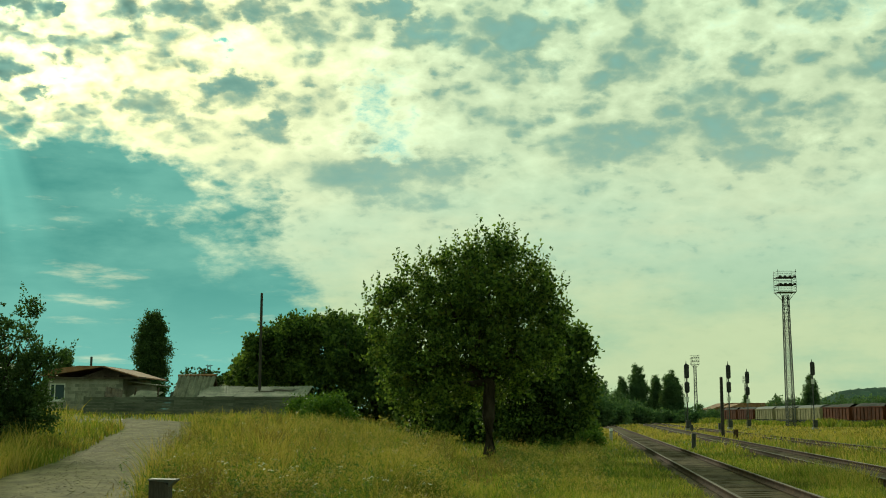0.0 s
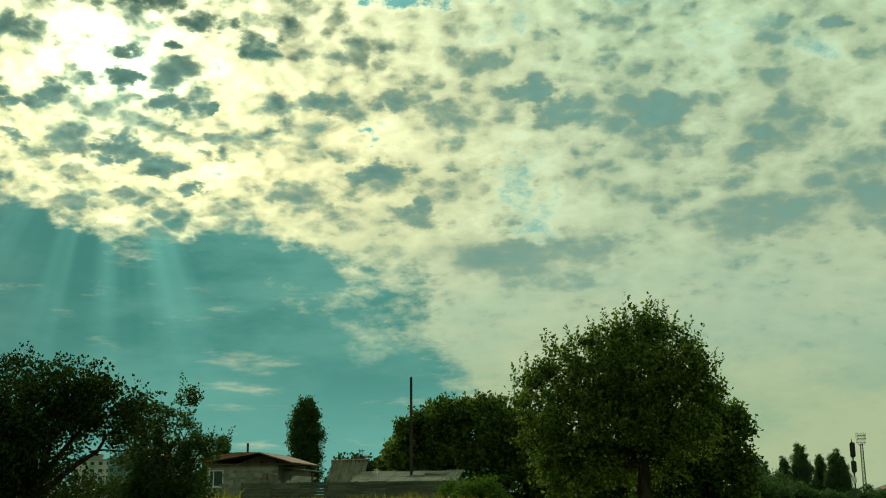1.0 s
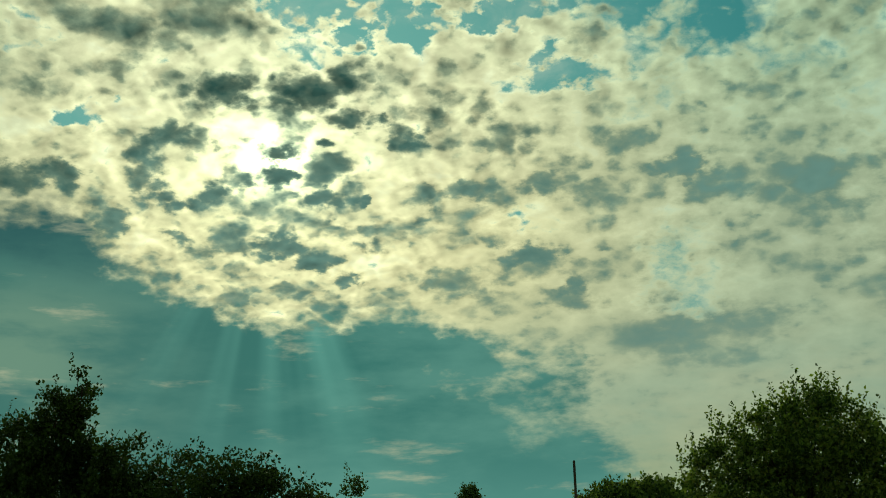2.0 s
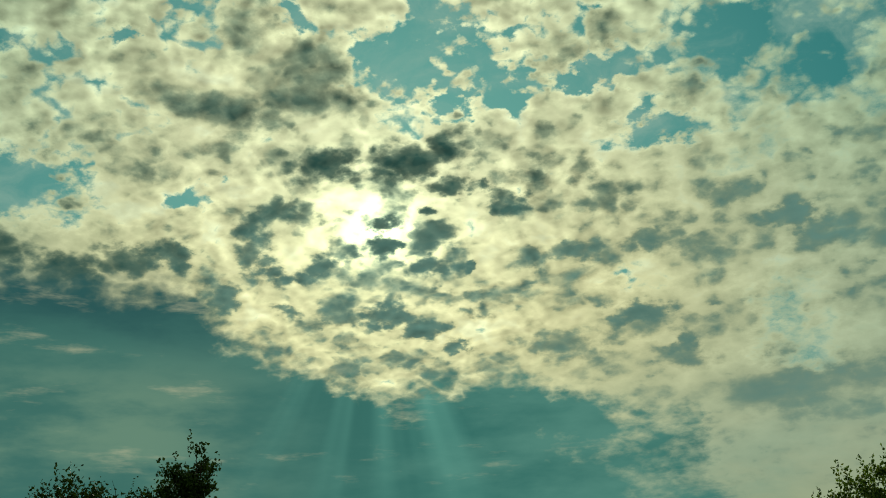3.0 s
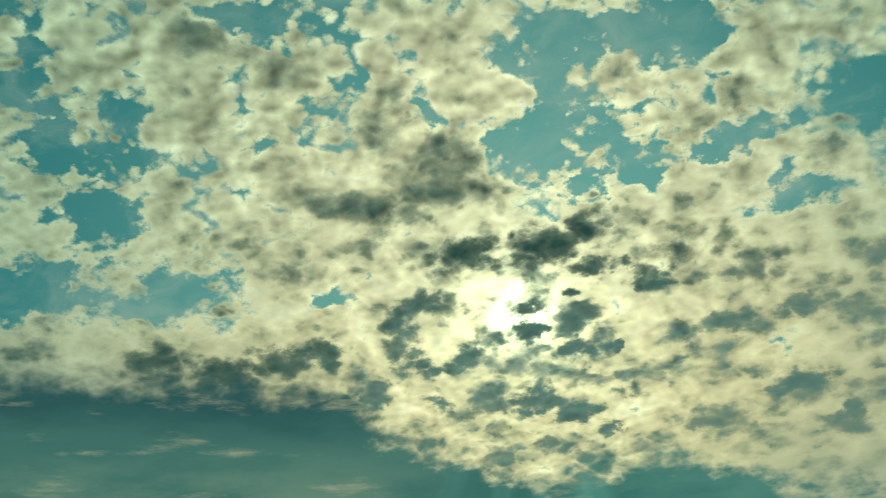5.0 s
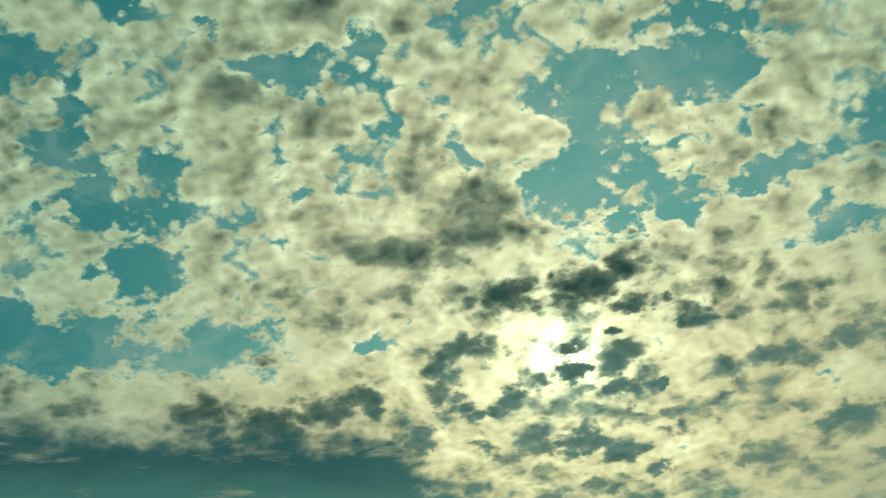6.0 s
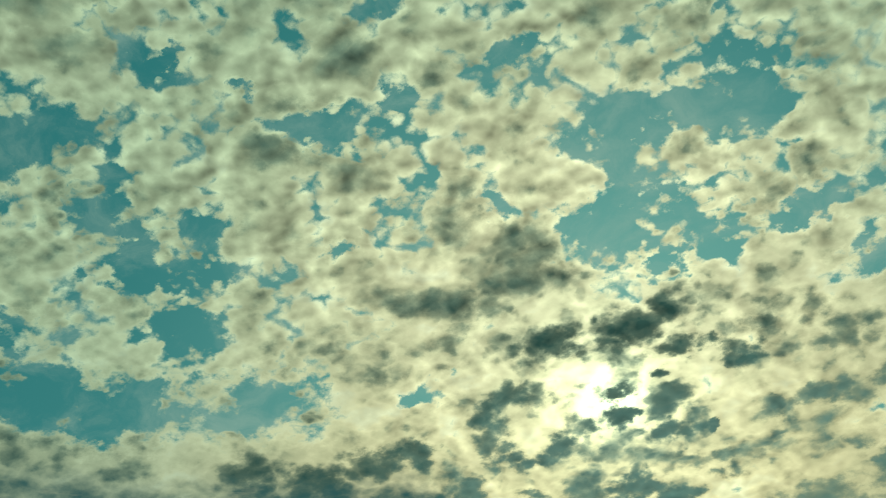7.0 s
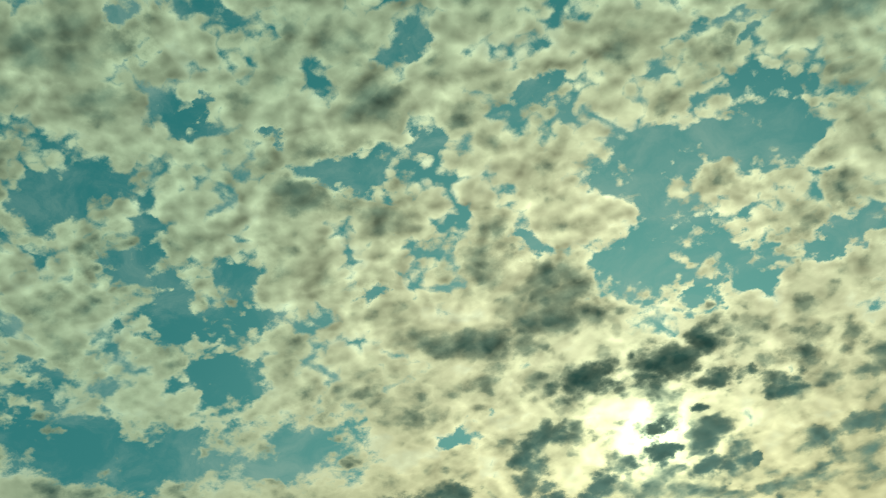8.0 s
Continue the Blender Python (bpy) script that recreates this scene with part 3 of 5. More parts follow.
def along(points, step):
    """Even steps along a smooth line through the points."""
    p = np.array(points, dtype=float)
    d = np.concatenate([[0], np.cumsum(np.hypot(*np.diff(p, axis=0).T))])
    s = np.arange(0, d[-1], step)
    q = np.stack([np.interp(s, d, p[:, 0]), np.interp(s, d, p[:, 1])], -1)
    for _ in range(12):
        q[1:-1] = (q[:-2] + q[1:-1] * 2 + q[2:]) / 4
    return q


def build_lane():
    rng = np.random.default_rng(5)
    q = along(LANE, 0.5)
    d = np.gradient(q, axis=0)
    d /= np.linalg.norm(d, axis=1, keepdims=True)
    side = np.stack([d[:, 1], -d[:, 0]], -1)
    cols = np.linspace(-1, 1, 9)
    ragged = rng.normal(0, 0.12, (len(q), 2))
    v = []
    for j, c in enumerate(cols):
        w = (1.9 + (0.9 * ss(40, 22, q[:, 1]) if c < 0 else 0.0)) * c + 0.35 + (ragged[:, 0] if c < 0 else ragged[:, 1]) * abs(c)
        xy = q + side * w[:, None]
        crown = 0.05 - 0.06 * c * c - 0.035 * np.exp(-((abs(c) - 0.5) / 0.16) ** 2)
        v.append(np.stack([xy[:, 0], xy[:, 1], rise(xy[:, 0], xy[:, 1]) + crown + 0.012], -1))
    v = np.stack(v, 1).reshape(-1, 3)
    n = len(cols)
    i = (np.arange(len(q) - 1)[:, None] * n + np.arange(n - 1)[None, :]).ravel()
    lane = tagged(new("road", raw("road", v, np.stack([i, i + 1, i + n + 1, i + n], -1), M_GRAVEL, True)), "narrow unpaved gravel lane through the grass", "road", kind="structure")
    # loose stones on it
    t = rng.integers(125, len(q) - 30, 15000)
    off = rng.uniform(-1.45, 2.1, 15000)
    at = q[t] + side[t] * off[:, None] + rng.normal(0, 0.2, (15000, 2))
    size = 0.010 + 0.034 * rng.uniform(0, 1, 15000) ** 3.5
    base = np.array([[1, 0, 0], [0, 1, 0], [-1, 0, 0], [0, -1, 0], [0, 0, 0.8], [0, 0, -0.6]])
    tri = np.array([[0, 1, 4], [1, 2, 4], [2, 3, 4], [3, 0, 4], [1, 0, 5], [2, 1, 5], [3, 2, 5], [0, 3, 5]])
    vs = base[None] * np.array([1, 1, 0.28]) * size[:, None, None] * rng.uniform(0.6, 1.3, (15000, 6, 1))
    vs = vs + np.stack([at[:, 0], at[:, 1], rise(at[:, 0], at[:, 1]) + 0.068 - 0.06 * ((off - 0.35) / 1.9) ** 2], -1)[:, None]
    fs = (tri[None] + (np.arange(15000) * 6)[:, None, None]).reshape(-1, 3)
    tagged(new("gravel", raw("gravel", vs.reshape(-1, 3), fs, M_STONE)), "loose pale gravel stones on the lane", "gravel", kind="stuff")


build_lane()

GAUGE = 1.435
RAIL_TOP = 0.25


def rail_mesh(y0, y1, shift, top):
    """A flat-bottomed rail, lying along a gently straight line."""
    outline = [(-0.07, 0.0), (0.07, 0.0), (0.07, 0.02), (0.012, 0.04), (0.012, 0.11), (0.036, 0.125), (0.036, 0.155), (0.028, 0.16), (-0.028, 0.16), (-0.036, 0.155), (-0.036, 0.125), (-0.012, 0.11), (-0.012, 0.04), (-0.07, 0.02)]
    ys = np.linspace(y0, y1, 60)
    v = np.array([(px + shift(y), y, RAIL_TOP - 0.16 + pz) for y in ys for px, pz in outline])
    n = len(outline)
    f = [(r * n + i, r * n + (i + 1) % n, (r + 1) * n + (i + 1) % n, (r + 1) * n + i) for r in range(len(ys) - 1) for i in range(n)]
    me = raw("rail", v, f, M_RUST_RAIL)
    me.materials.append(top)
    me.polygons.foreach_set("material_index", [1 if i % n in (6, 7, 8) else 0 for i in range(len(f))])
    return me


def build_track(name, label, x0, slope, y0, y1, sleepers_to, top=M_RAIL_TOP):
    """Two rails on concrete sleepers in a low bed of ballast. x = x0 + slope * y is the middle line."""
    mid = lambda y: x0 + slope * y
    rng = np.random.default_rng(int(x0 * 10))
    ys = np.linspace(y0, y1, 260)
    prof = [(-1.75, -0.06), (-1.3, 0.05), (-0.8, 0.075), (0, 0.06), (0.8, 0.075), (1.3, 0.05), (1.75, -0.06)]
    v = np.array([(mid(y) + px + rng.normal(0, 0.06), y, pz + rng.normal(0, 0.012)) for y in ys for px, pz in prof])
    n = len(prof)
    i = (np.arange(len(ys) - 1)[:, None] * n + np.arange(n - 1)[None, :]).ravel()
    bed = tagged(new(name, raw(name, v, np.stack([i, i + 1, i + n + 1, i + n], -1), M_BALLAST)), label, "railway track", "railway tracks", "structure")
    for s in (-1, 1):
        r = new("rail", rail_mesh(y0, y1, lambda y: mid(y) + s * (GAUGE + 0.07) / 2, top))
        r.parent = bed
        tagged(r, "rusty steel rail with a bright worn head")
    me = mesh_of("sleeper", boxed(-1.25, 1.25, -0.13, 0.13, 0.0, 0.15, 0.02), M_SLEEPER)
    for j, y in enumerate(np.arange(y0 + 0.3, sleepers_to, 0.62)):
        o = new("sleeper", me)
        o.parent = bed
        o.matrix_basis = pose(mid(y) + rng.normal(0, 0.02), y, -0.078 + rng.normal(0, 0.006), 0, 0, -math.degrees(math.atan(slope)) + rng.normal(0, 0.6))
    return bed


build_track("railway_track", "single railway track with rusty rails on weedy ballast", 3.47, 0.1266, -60, 520, 110, M_RAIL_BROWN)
build_track("railway_track", "overgrown siding track with bright rail heads in grass", 7.25, 0.144, -60, 420, 90)
build_track("railway_track", "nearly buried siding track among dry grass", 12.6, 0.135, -60, 300, 70)


# ---------------------------------------------------------------- trees
def strew_leaves(rng, at, out, size, per, reach, droop=0.0, slim=0.34, jitter=0.55, spread=0.55):
    """Leafy shoots: from each start point, leaves along a short twig that leads outward and up."""
    n = len(at)
    lead = out + rng.normal(0, spread, (n, 3)) + np.array([0, 0, 0.55 - droop])
    lead /= np.linalg.norm(lead, axis=1, keepdims=True)
    s = np.linspace(0.0, 1.0, per)[None, :, None] * rng.uniform(0.5, 1.3, (n, 1, 1)) * reach
    p = at[:, None] + lead[:, None] * s + rng.normal(0, size * jitter, (n, per, 3))
    p[:, :, 2] -= droop * s[:, :, 0] ** 2 * 0.8
    p = p.reshape(-1, 3)
    m = len(p)
    ax = lead.repeat(per, 0) * 0.5 + rng.normal(0, 0.8, (m, 3))
    ax /= np.linalg.norm(ax, axis=1, keepdims=True)
    up = rng.normal(0, 1, (m, 3)) + np.array([0, 0, 0.8])
    wd = np.cross(ax, up)
    wd /= np.linalg.norm(wd, axis=1, keepdims=True) + 1e-9
    nr = np.cross(ax, wd)
    ln = size * rng.uniform(0.7, 1.3, (m, 1))
    bend = nr * ln * 0.14
    v = np.stack([p, p + ax * ln * 0.5 + wd * ln * slim + bend, p + ax * ln, p + ax * ln * 0.5 - wd * ln * slim + bend], 1).reshape(-1, 3)
    i = np.arange(m) * 4
    f = np.concatenate([np.stack([i, i + 1, i + 2], -1), np.stack([i, i + 2, i + 3], -1)])
    return v, f


def lobes_points(rng, lobes, n, shell=0.55, clump=9):
    """Points gathered in clumps over the outer part of rounded lobes, and the way out of each."""
    m = max(1, n // clump)
    w = np.array([rx * ry + rx * rz for _, _, _, rx, ry, rz in lobes])
    pick = rng.choice(len(lobes), m, p=w / w.sum())
    L = np.array(lobes)[pick]
    d = rng.normal(0, 1, (m, 3))
    d /= np.linalg.norm(d, axis=1, keepdims=True)
    r = shell + (1.02 - shell) * rng.uniform(0, 1, (m, 1)) ** 0.55
    at, out = L[:, :3] + d * r * L[:, 3:], d / L[:, 3:]
    out /= np.linalg.norm(out, axis=1, keepdims=True)
    size = np.clip(L[:, 3:].min(axis=1) * 0.2, 0.06, None)
    at = at.repeat(clump, 0) + rng.normal(0, 1, (m * clump, 3)) * size.repeat(clump)[:, None] * np.array([1, 1, 0.75])
    return at, out.repeat(clump, 0)


def limb(bm, a, b, r0, r1, rng, sides=7, joints=4):
    """A crooked, tapered branch."""
    a, b = Vector(a), Vector(b)
    pts = [a.lerp(b, i / joints) for i in range(joints + 1)]
    wob = (b - a).length * 0.03
    for p in pts[1:-1]:
        p += Vector(rng.normal(0, wob, 3))
    rings = []
    for i, p in enumerate(pts):
        d = (pts[min(i + 1, joints)] - pts[max(i - 1, 0)]).normalized()
        q = d.to_track_quat("Z", "Y")
        r = r0 + (r1 - r0) * i / joints
        rings.append([bm.verts.new(p + q @ Vector((math.cos(t) * r, math.sin(t) * r, 0))) for t in np.linspace(0, math.tau, sides, endpoint=False)])
    for u, v in zip(rings, rings[1:]):
        for i in range(sides):
            bm.faces.new((u[i], u[(i + 1) % sides], v[(i + 1) % sides], v[i]))
    bm.faces.new(rings[-1])
    return bm


def tree(name, label, x, y, lobes, trunk_r, fork, shoots, size, per=7, reach=0.5, leaf=None, seed=1, shell=0.55, droop=0.0, limbs=7, lean=(0, 0), group="", category="tree", twigs=0, sprigs=0):
    """Trunk, limbs that reach into the lobes of the crown, and a crown of leafy shoots. Lobes are above the tree's foot."""
    rng = np.random.default_rng(seed)
    ob = tagged(empty_at(name, x, y), label, category, group)
    bm = bmesh.new()
    limb(bm, (0, 0, -0.15), (0, 0, 0.25), trunk_r * 1.45, trunk_r * 1.05, rng, 10, 2)
    limb(bm, (0, 0, 0.2), (lean[0], lean[1], fork), trunk_r * 1.06, trunk_r * 0.85, rng, 10, 2)
    part("trunk", bm, M_BARK, ob)
    order = sorted(range(len(lobes)), key=lambda i: -lobes[i][5] * lobes[i][3])[:limbs]
    for i in order:
        cx, cy, cz, rx, ry, rz = lobes[i]
        bm = bmesh.new()
        tip = (cx, cy, cz + rz * 0.45)
        start = Vector((lean[0], lean[1], fork - 0.1))
        limb(bm, start, tip, trunk_r * 0.6, trunk_r * 0.12, rng, 7, 5)
        for _ in range(4):
            d = rng.normal(0, 1, 3)
            d /= np.linalg.norm(d)
            s = start.lerp(Vector(tip), rng.uniform(0.45, 0.9))
            limb(bm, s, (cx + d[0] * rx * 0.8, cy + d[1] * ry * 0.8, cz + d[2] * rz * 0.8), trunk_r * 0.2, trunk_r * 0.05, rng, 5, 3)
        part("limb", bm, M_BARK, ob)
    at, out = lobes_points(rng, lobes, shoots, shell)
    keep = at[:, 2] > 0.25
    v, f = strew_leaves(rng, at[keep], out[keep], size, per, reach, droop)
    if sprigs:
        at, out = lobes_points(rng, lobes, sprigs * 3, 0.98, 1)
        keep = (out[:, 2] > -0.1) & (at[:, 2] > fork)
        v2, f2 = strew_leaves(rng, at[keep], out[keep] * 0.5 + np.array([0, 0, 0.9]), size * 0.95, 17, reach * 1.9, droop, 0.3, 0.16, 0.2)
        v, f = np.concatenate([v, v2]), np.concatenate([f, f2 + len(v)])
    crown = new("crown", raw("crown", v, f, leaf or M_LEAF))
    crown.parent = ob
    if twigs:
        bm = bmesh.new()
        at, out = lobes_points(rng, lobes, twigs, 0.9, 1)
        for p, d in zip(at, out):
            q = Vector(p)
            w = Vector(d) + Vector(rng.normal(0, 0.3, 3)) + Vector((0, 0, 0.4))
            limb(bm, q - w * 0.5, q + w * rng.uniform(0.3, 0.6) * reach * 1.6, 0.018, 0.006, rng, 3, 3)
        tagged(part("twigs", bm, M_BARK, ob), kind="stuff")
    return ob


# the apple tree that stands alone in the grass
tree("apple_tree", "broad dark green apple tree alone in the meadow", 1.85, 46.0,
     [(0.0, 0, 8.0, 0.75, 0.9, 0.7), (-1.0, 0.3, 7.7, 0.8, 0.8, 0.6), (0.9, -0.3, 7.6, 0.75, 0.8, 0.65), (1.8, 0.2, 6.9, 0.7, 0.8, 0.65), (2.3, -0.2, 6.1, 0.65, 0.8, 0.6),
      (-2.0, -0.2, 7.2, 0.75, 0.8, 0.55), (-3.0, 0.2, 6.9, 0.6, 0.7, 0.6), (-3.7, 0, 6.4, 0.55, 0.7, 0.45), (-4.5, 0.1, 5.9, 0.5, 0.6, 0.4),
      (0.0, -0.8, 6.3, 1.25, 1.0, 0.9), (-1.6, -0.6, 5.9, 1.15, 1.0, 0.85), (-3.0, -0.3, 5.4, 1.0, 0.9, 0.7), (1.5, 0.2, 5.6, 1.05, 1.1, 0.8), (-4.0, 0.2, 4.8, 0.65, 0.7, 0.55), (2.4, -0.3, 5.0, 0.7, 0.9, 0.5),
      (-2.5, -1.0, 4.1, 1.1, 1.0, 0.75), (-3.8, 0, 3.6, 0.75, 0.9, 0.6), (-0.7, -1.0, 4.5, 1.1, 0.9, 0.75), (0.9, -0.7, 4.2, 1.1, 0.9, 0.7), (-3.0, -0.6, 2.7, 1.0, 0.9, 0.75), (-2.0, -0.3, 3.0, 0.9, 0.9, 0.65),
      (-2.7, 0, 1.75, 0.85, 0.8, 0.5), (1.9, 0.2, 3.9, 0.8, 0.9, 0.6), (0.2, 0.8, 3.2, 1.2, 1.0, 0.65), (-1.0, 0.6, 3.0, 0.8, 0.9, 0.6), (-0.6, 0.8, 5.3, 1.5, 0.8, 1.2)],
     0.27, 3.2, 4900, 0.16, 8, 0.5, M_LEAF, 11, 0.6, limbs=9, twigs=60, sprigs=420)
# thicket behind it
tree("walnut_tree", "wide dense dark tree behind the apple tree", 5.2, 60.0,
     [(0, 0, 3.9, 1.6, 1.6, 1.7), (-1.6, 0.3, 3.2, 1.6, 1.8, 2.0), (1.3, 0, 2.4, 1.1, 1.3, 1.5), (-0.6, 0, 1.3, 2.2, 1.6, 0.9), (1.2, 0, 4.6, 1.0, 1.0, 0.9), (0.7, 0.2, 5.7, 0.75, 0.8, 0.7), (1.5, 0, 5.7, 0.55, 0.7, 0.5), (2.0, 0.1, 5.0, 0.5, 0.6, 0.55), (1.9, -0.1, 3.5, 0.6, 0.8, 0.8)],
     0.3, 1.8, 3600, 0.24, 7, 0.45, M_LEAF_WALNUT, 12, 0.5, sprigs=60)
for x, y, w, h, seed in ((-8.6, 84, 3.2, 7.6, 21), (-12.6, 86, 2.3, 6.5, 22), (-14.4, 88, 1.5, 4.8, 23), (-4.9, 83, 3.2, 7.0, 24), (-1.0, 80, 3.2, 5.6, 25), (2.6, 73, 2.6, 4.6, 26)):
    rng = np.random.default_rng(seed)
    # a wreath of boughs round the crown, higher in the middle
    boughs = [(0, 0, h * 0.55, w * 0.7, w * 0.6, h * 0.24), (0.2, -0.2, h * 0.25, w * 0.9, w * 0.7, h * 0.2)]
    for i in range(13):
        t = math.pi * (i + 0.5) / 13
        r = rng.uniform(0.72, 1.0)
        boughs.append((-math.cos(t) * w * r, rng.uniform(-0.5, 0.3) * w, h * (0.42 + 0.44 * math.sin(t) * r), w * rng.uniform(0.24, 0.36), w * 0.36, h * rng.uniform(0.09, 0.14)))
    tree("walnut_tree", "large rounded dark green tree behind the sheds", x, y, boughs,
         0.3, h * 0.3, 2700, 0.29, 7, 0.5, M_LEAF_WALNUT, seed, 0.45, limbs=6, group="trees behind the sheds", sprigs=70)


def poplar(x, y, h, w, seed, shape=None, label="slender dark columnar poplar"):
    n = 10
    lobes = [(np.sin(i * 2.4 + seed) * w * 0.09, np.cos(i * 1.7) * w * 0.08, h * (0.12 + 0.80 * i / (n - 1)), w * 0.5 * (shape or (0.6, 0.85, 1, 1, 0.95, 0.86, 0.72, 0.55, 0.38, 0.2))[i], w * 0.45, h * 0.10) for i in range(n)]
    # past 200 m the leaf colour carries painted haze
    return tree("poplar", label, x, y, lobes, h * 0.016, h * 0.1, int(5200 + h * 60), h * 0.02, 7, h * 0.04, M_LEAF_HAZED if y > 200 else M_LEAF_POPLAR, seed, 0.1, limbs=3, group="poplars")


poplar(-38.2, 150, 12.9, 4.2, 31, (0.72, 0.9, 1, 1, 1, 0.97, 0.92, 0.86, 0.76, 0.55))
poplar(-56, 170, 9.5, 3.0, 32)
poplar(50.7, 300, 15.0, 5.6, 33)
poplar(47.0, 302, 12.0, 3.6, 34)
poplar(56.4, 305, 12.6, 3.4, 35)
poplar(58.6, 298, 13.2, 4.6, 36)
poplar(60.6, 299, 11.5, 3.6, 47)
poplar(41.8, 300, 10.5, 3.6, 37)
for x, y, h, w, s in ((116, 400, 8.5, 4.5, 38), (121.5, 405, 8.0, 4.5, 39), (104, 395, 9, 3.5, 40), (71, 222, 9.4, 3.2, 46)):
    poplar(x, y, h, w, s)

# open young tree beside the lane
tree("plum_tree", "open young plum tree with reaching branches beside the lane", -16.1, 42.0,
     [(0.2, 0, 2.3, 1.2, 1.0, 1.2), (-0.9, 0, 2.8, 0.8, 0.9, 1.5), (0.75, 0, 3.7, 0.45, 0.5, 1.5), (0.0, 0, 1.0, 1.2, 1.0, 0.8), (1.6, 0, 3.2, 0.8, 0.5, 0.40), (-1.3, 0.2, 1.4, 0.9, 0.8, 0.9), (-0.2, 0, 4.0, 0.3, 0.3, 0.9), (-1.2, 0, 4.3, 0.3, 0.3, 0.7), (1.1, 0, 1.2, 0.9, 0.6, 0.5), (0.85, 0, 5.0, 0.2, 0.2, 0.5)],
     0.1, 0.8, 2700, 0.12, 8, 0.36, M_LEAF_POPLAR, 41, 0.2, limbs=9, twigs=24, sprigs=60)
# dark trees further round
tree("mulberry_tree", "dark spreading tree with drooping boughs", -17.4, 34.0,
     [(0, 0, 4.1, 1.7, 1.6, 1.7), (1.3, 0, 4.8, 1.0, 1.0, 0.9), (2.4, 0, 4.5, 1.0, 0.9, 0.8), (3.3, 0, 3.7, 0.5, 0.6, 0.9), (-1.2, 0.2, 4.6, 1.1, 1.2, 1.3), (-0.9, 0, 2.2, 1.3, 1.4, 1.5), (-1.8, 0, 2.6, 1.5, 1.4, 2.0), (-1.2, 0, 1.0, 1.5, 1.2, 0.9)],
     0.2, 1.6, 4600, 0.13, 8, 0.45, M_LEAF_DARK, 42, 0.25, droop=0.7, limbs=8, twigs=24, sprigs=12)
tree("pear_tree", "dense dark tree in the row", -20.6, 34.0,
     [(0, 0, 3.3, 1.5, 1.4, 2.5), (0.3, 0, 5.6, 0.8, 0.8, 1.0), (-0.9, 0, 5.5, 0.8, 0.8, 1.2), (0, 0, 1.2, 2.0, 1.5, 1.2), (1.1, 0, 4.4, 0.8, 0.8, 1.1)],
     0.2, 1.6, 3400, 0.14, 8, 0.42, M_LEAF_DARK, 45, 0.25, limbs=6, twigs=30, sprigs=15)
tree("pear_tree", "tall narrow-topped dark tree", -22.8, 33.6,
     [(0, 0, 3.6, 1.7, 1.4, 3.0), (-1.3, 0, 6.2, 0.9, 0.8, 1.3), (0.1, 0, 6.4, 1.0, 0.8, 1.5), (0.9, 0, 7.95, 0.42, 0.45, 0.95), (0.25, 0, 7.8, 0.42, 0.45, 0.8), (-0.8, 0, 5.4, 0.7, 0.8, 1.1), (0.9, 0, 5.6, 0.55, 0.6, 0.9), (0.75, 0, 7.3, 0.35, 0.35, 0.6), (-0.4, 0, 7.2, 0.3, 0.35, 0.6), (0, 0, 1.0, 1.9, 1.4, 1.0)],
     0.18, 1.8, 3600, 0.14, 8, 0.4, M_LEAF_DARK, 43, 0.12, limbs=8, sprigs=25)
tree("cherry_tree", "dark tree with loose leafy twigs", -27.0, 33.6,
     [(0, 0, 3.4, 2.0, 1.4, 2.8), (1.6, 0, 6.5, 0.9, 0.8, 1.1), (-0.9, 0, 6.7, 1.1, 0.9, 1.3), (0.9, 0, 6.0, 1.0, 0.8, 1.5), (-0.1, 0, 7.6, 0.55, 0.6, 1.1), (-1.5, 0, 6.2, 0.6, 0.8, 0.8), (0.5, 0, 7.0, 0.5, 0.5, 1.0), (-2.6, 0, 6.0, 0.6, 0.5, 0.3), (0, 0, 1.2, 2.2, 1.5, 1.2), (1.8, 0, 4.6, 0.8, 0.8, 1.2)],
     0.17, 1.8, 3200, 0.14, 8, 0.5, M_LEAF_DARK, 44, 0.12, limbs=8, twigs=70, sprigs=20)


def shrub(x, y, w, h, seed, label, leaf, size=0.14, shoots=500, group=""):
    return tree("shrub", label, x, y, [(0, 0, h * 0.5, w, w * 0.8, h * 0.5), (-w * 0.6, 0, h * 0.4, w * 0.6, w * 0.5, h * 0.4), (w * 0.55, 0, h * 0.38, w * 0.6, w * 0.5, h * 0.36)],
                0.05, h * 0.25, shoots, size, 7, 0.35, leaf, seed, 0.3, limbs=3, group=group, category="shrub")


shrub(-6.0, 61, 1.2, 1.5, 51, "bright green shrub in front of the shed", M_LEAF_SHRUB, 0.15, 700)
shrub(-7.6, 64, 0.9, 1.2, 52, "bright green shrub in front of the shed", M_LEAF_SHRUB, 0.15, 450)
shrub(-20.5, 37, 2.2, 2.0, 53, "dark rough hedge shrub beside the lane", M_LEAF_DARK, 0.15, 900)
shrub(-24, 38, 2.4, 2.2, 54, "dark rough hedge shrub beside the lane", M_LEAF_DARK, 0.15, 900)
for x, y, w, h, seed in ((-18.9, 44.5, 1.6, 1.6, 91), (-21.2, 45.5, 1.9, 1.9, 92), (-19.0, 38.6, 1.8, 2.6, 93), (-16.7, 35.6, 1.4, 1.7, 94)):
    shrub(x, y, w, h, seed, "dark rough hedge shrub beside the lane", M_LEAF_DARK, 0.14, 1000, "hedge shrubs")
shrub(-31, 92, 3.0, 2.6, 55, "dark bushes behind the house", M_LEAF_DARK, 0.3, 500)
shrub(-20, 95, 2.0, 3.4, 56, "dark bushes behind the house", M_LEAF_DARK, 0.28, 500)
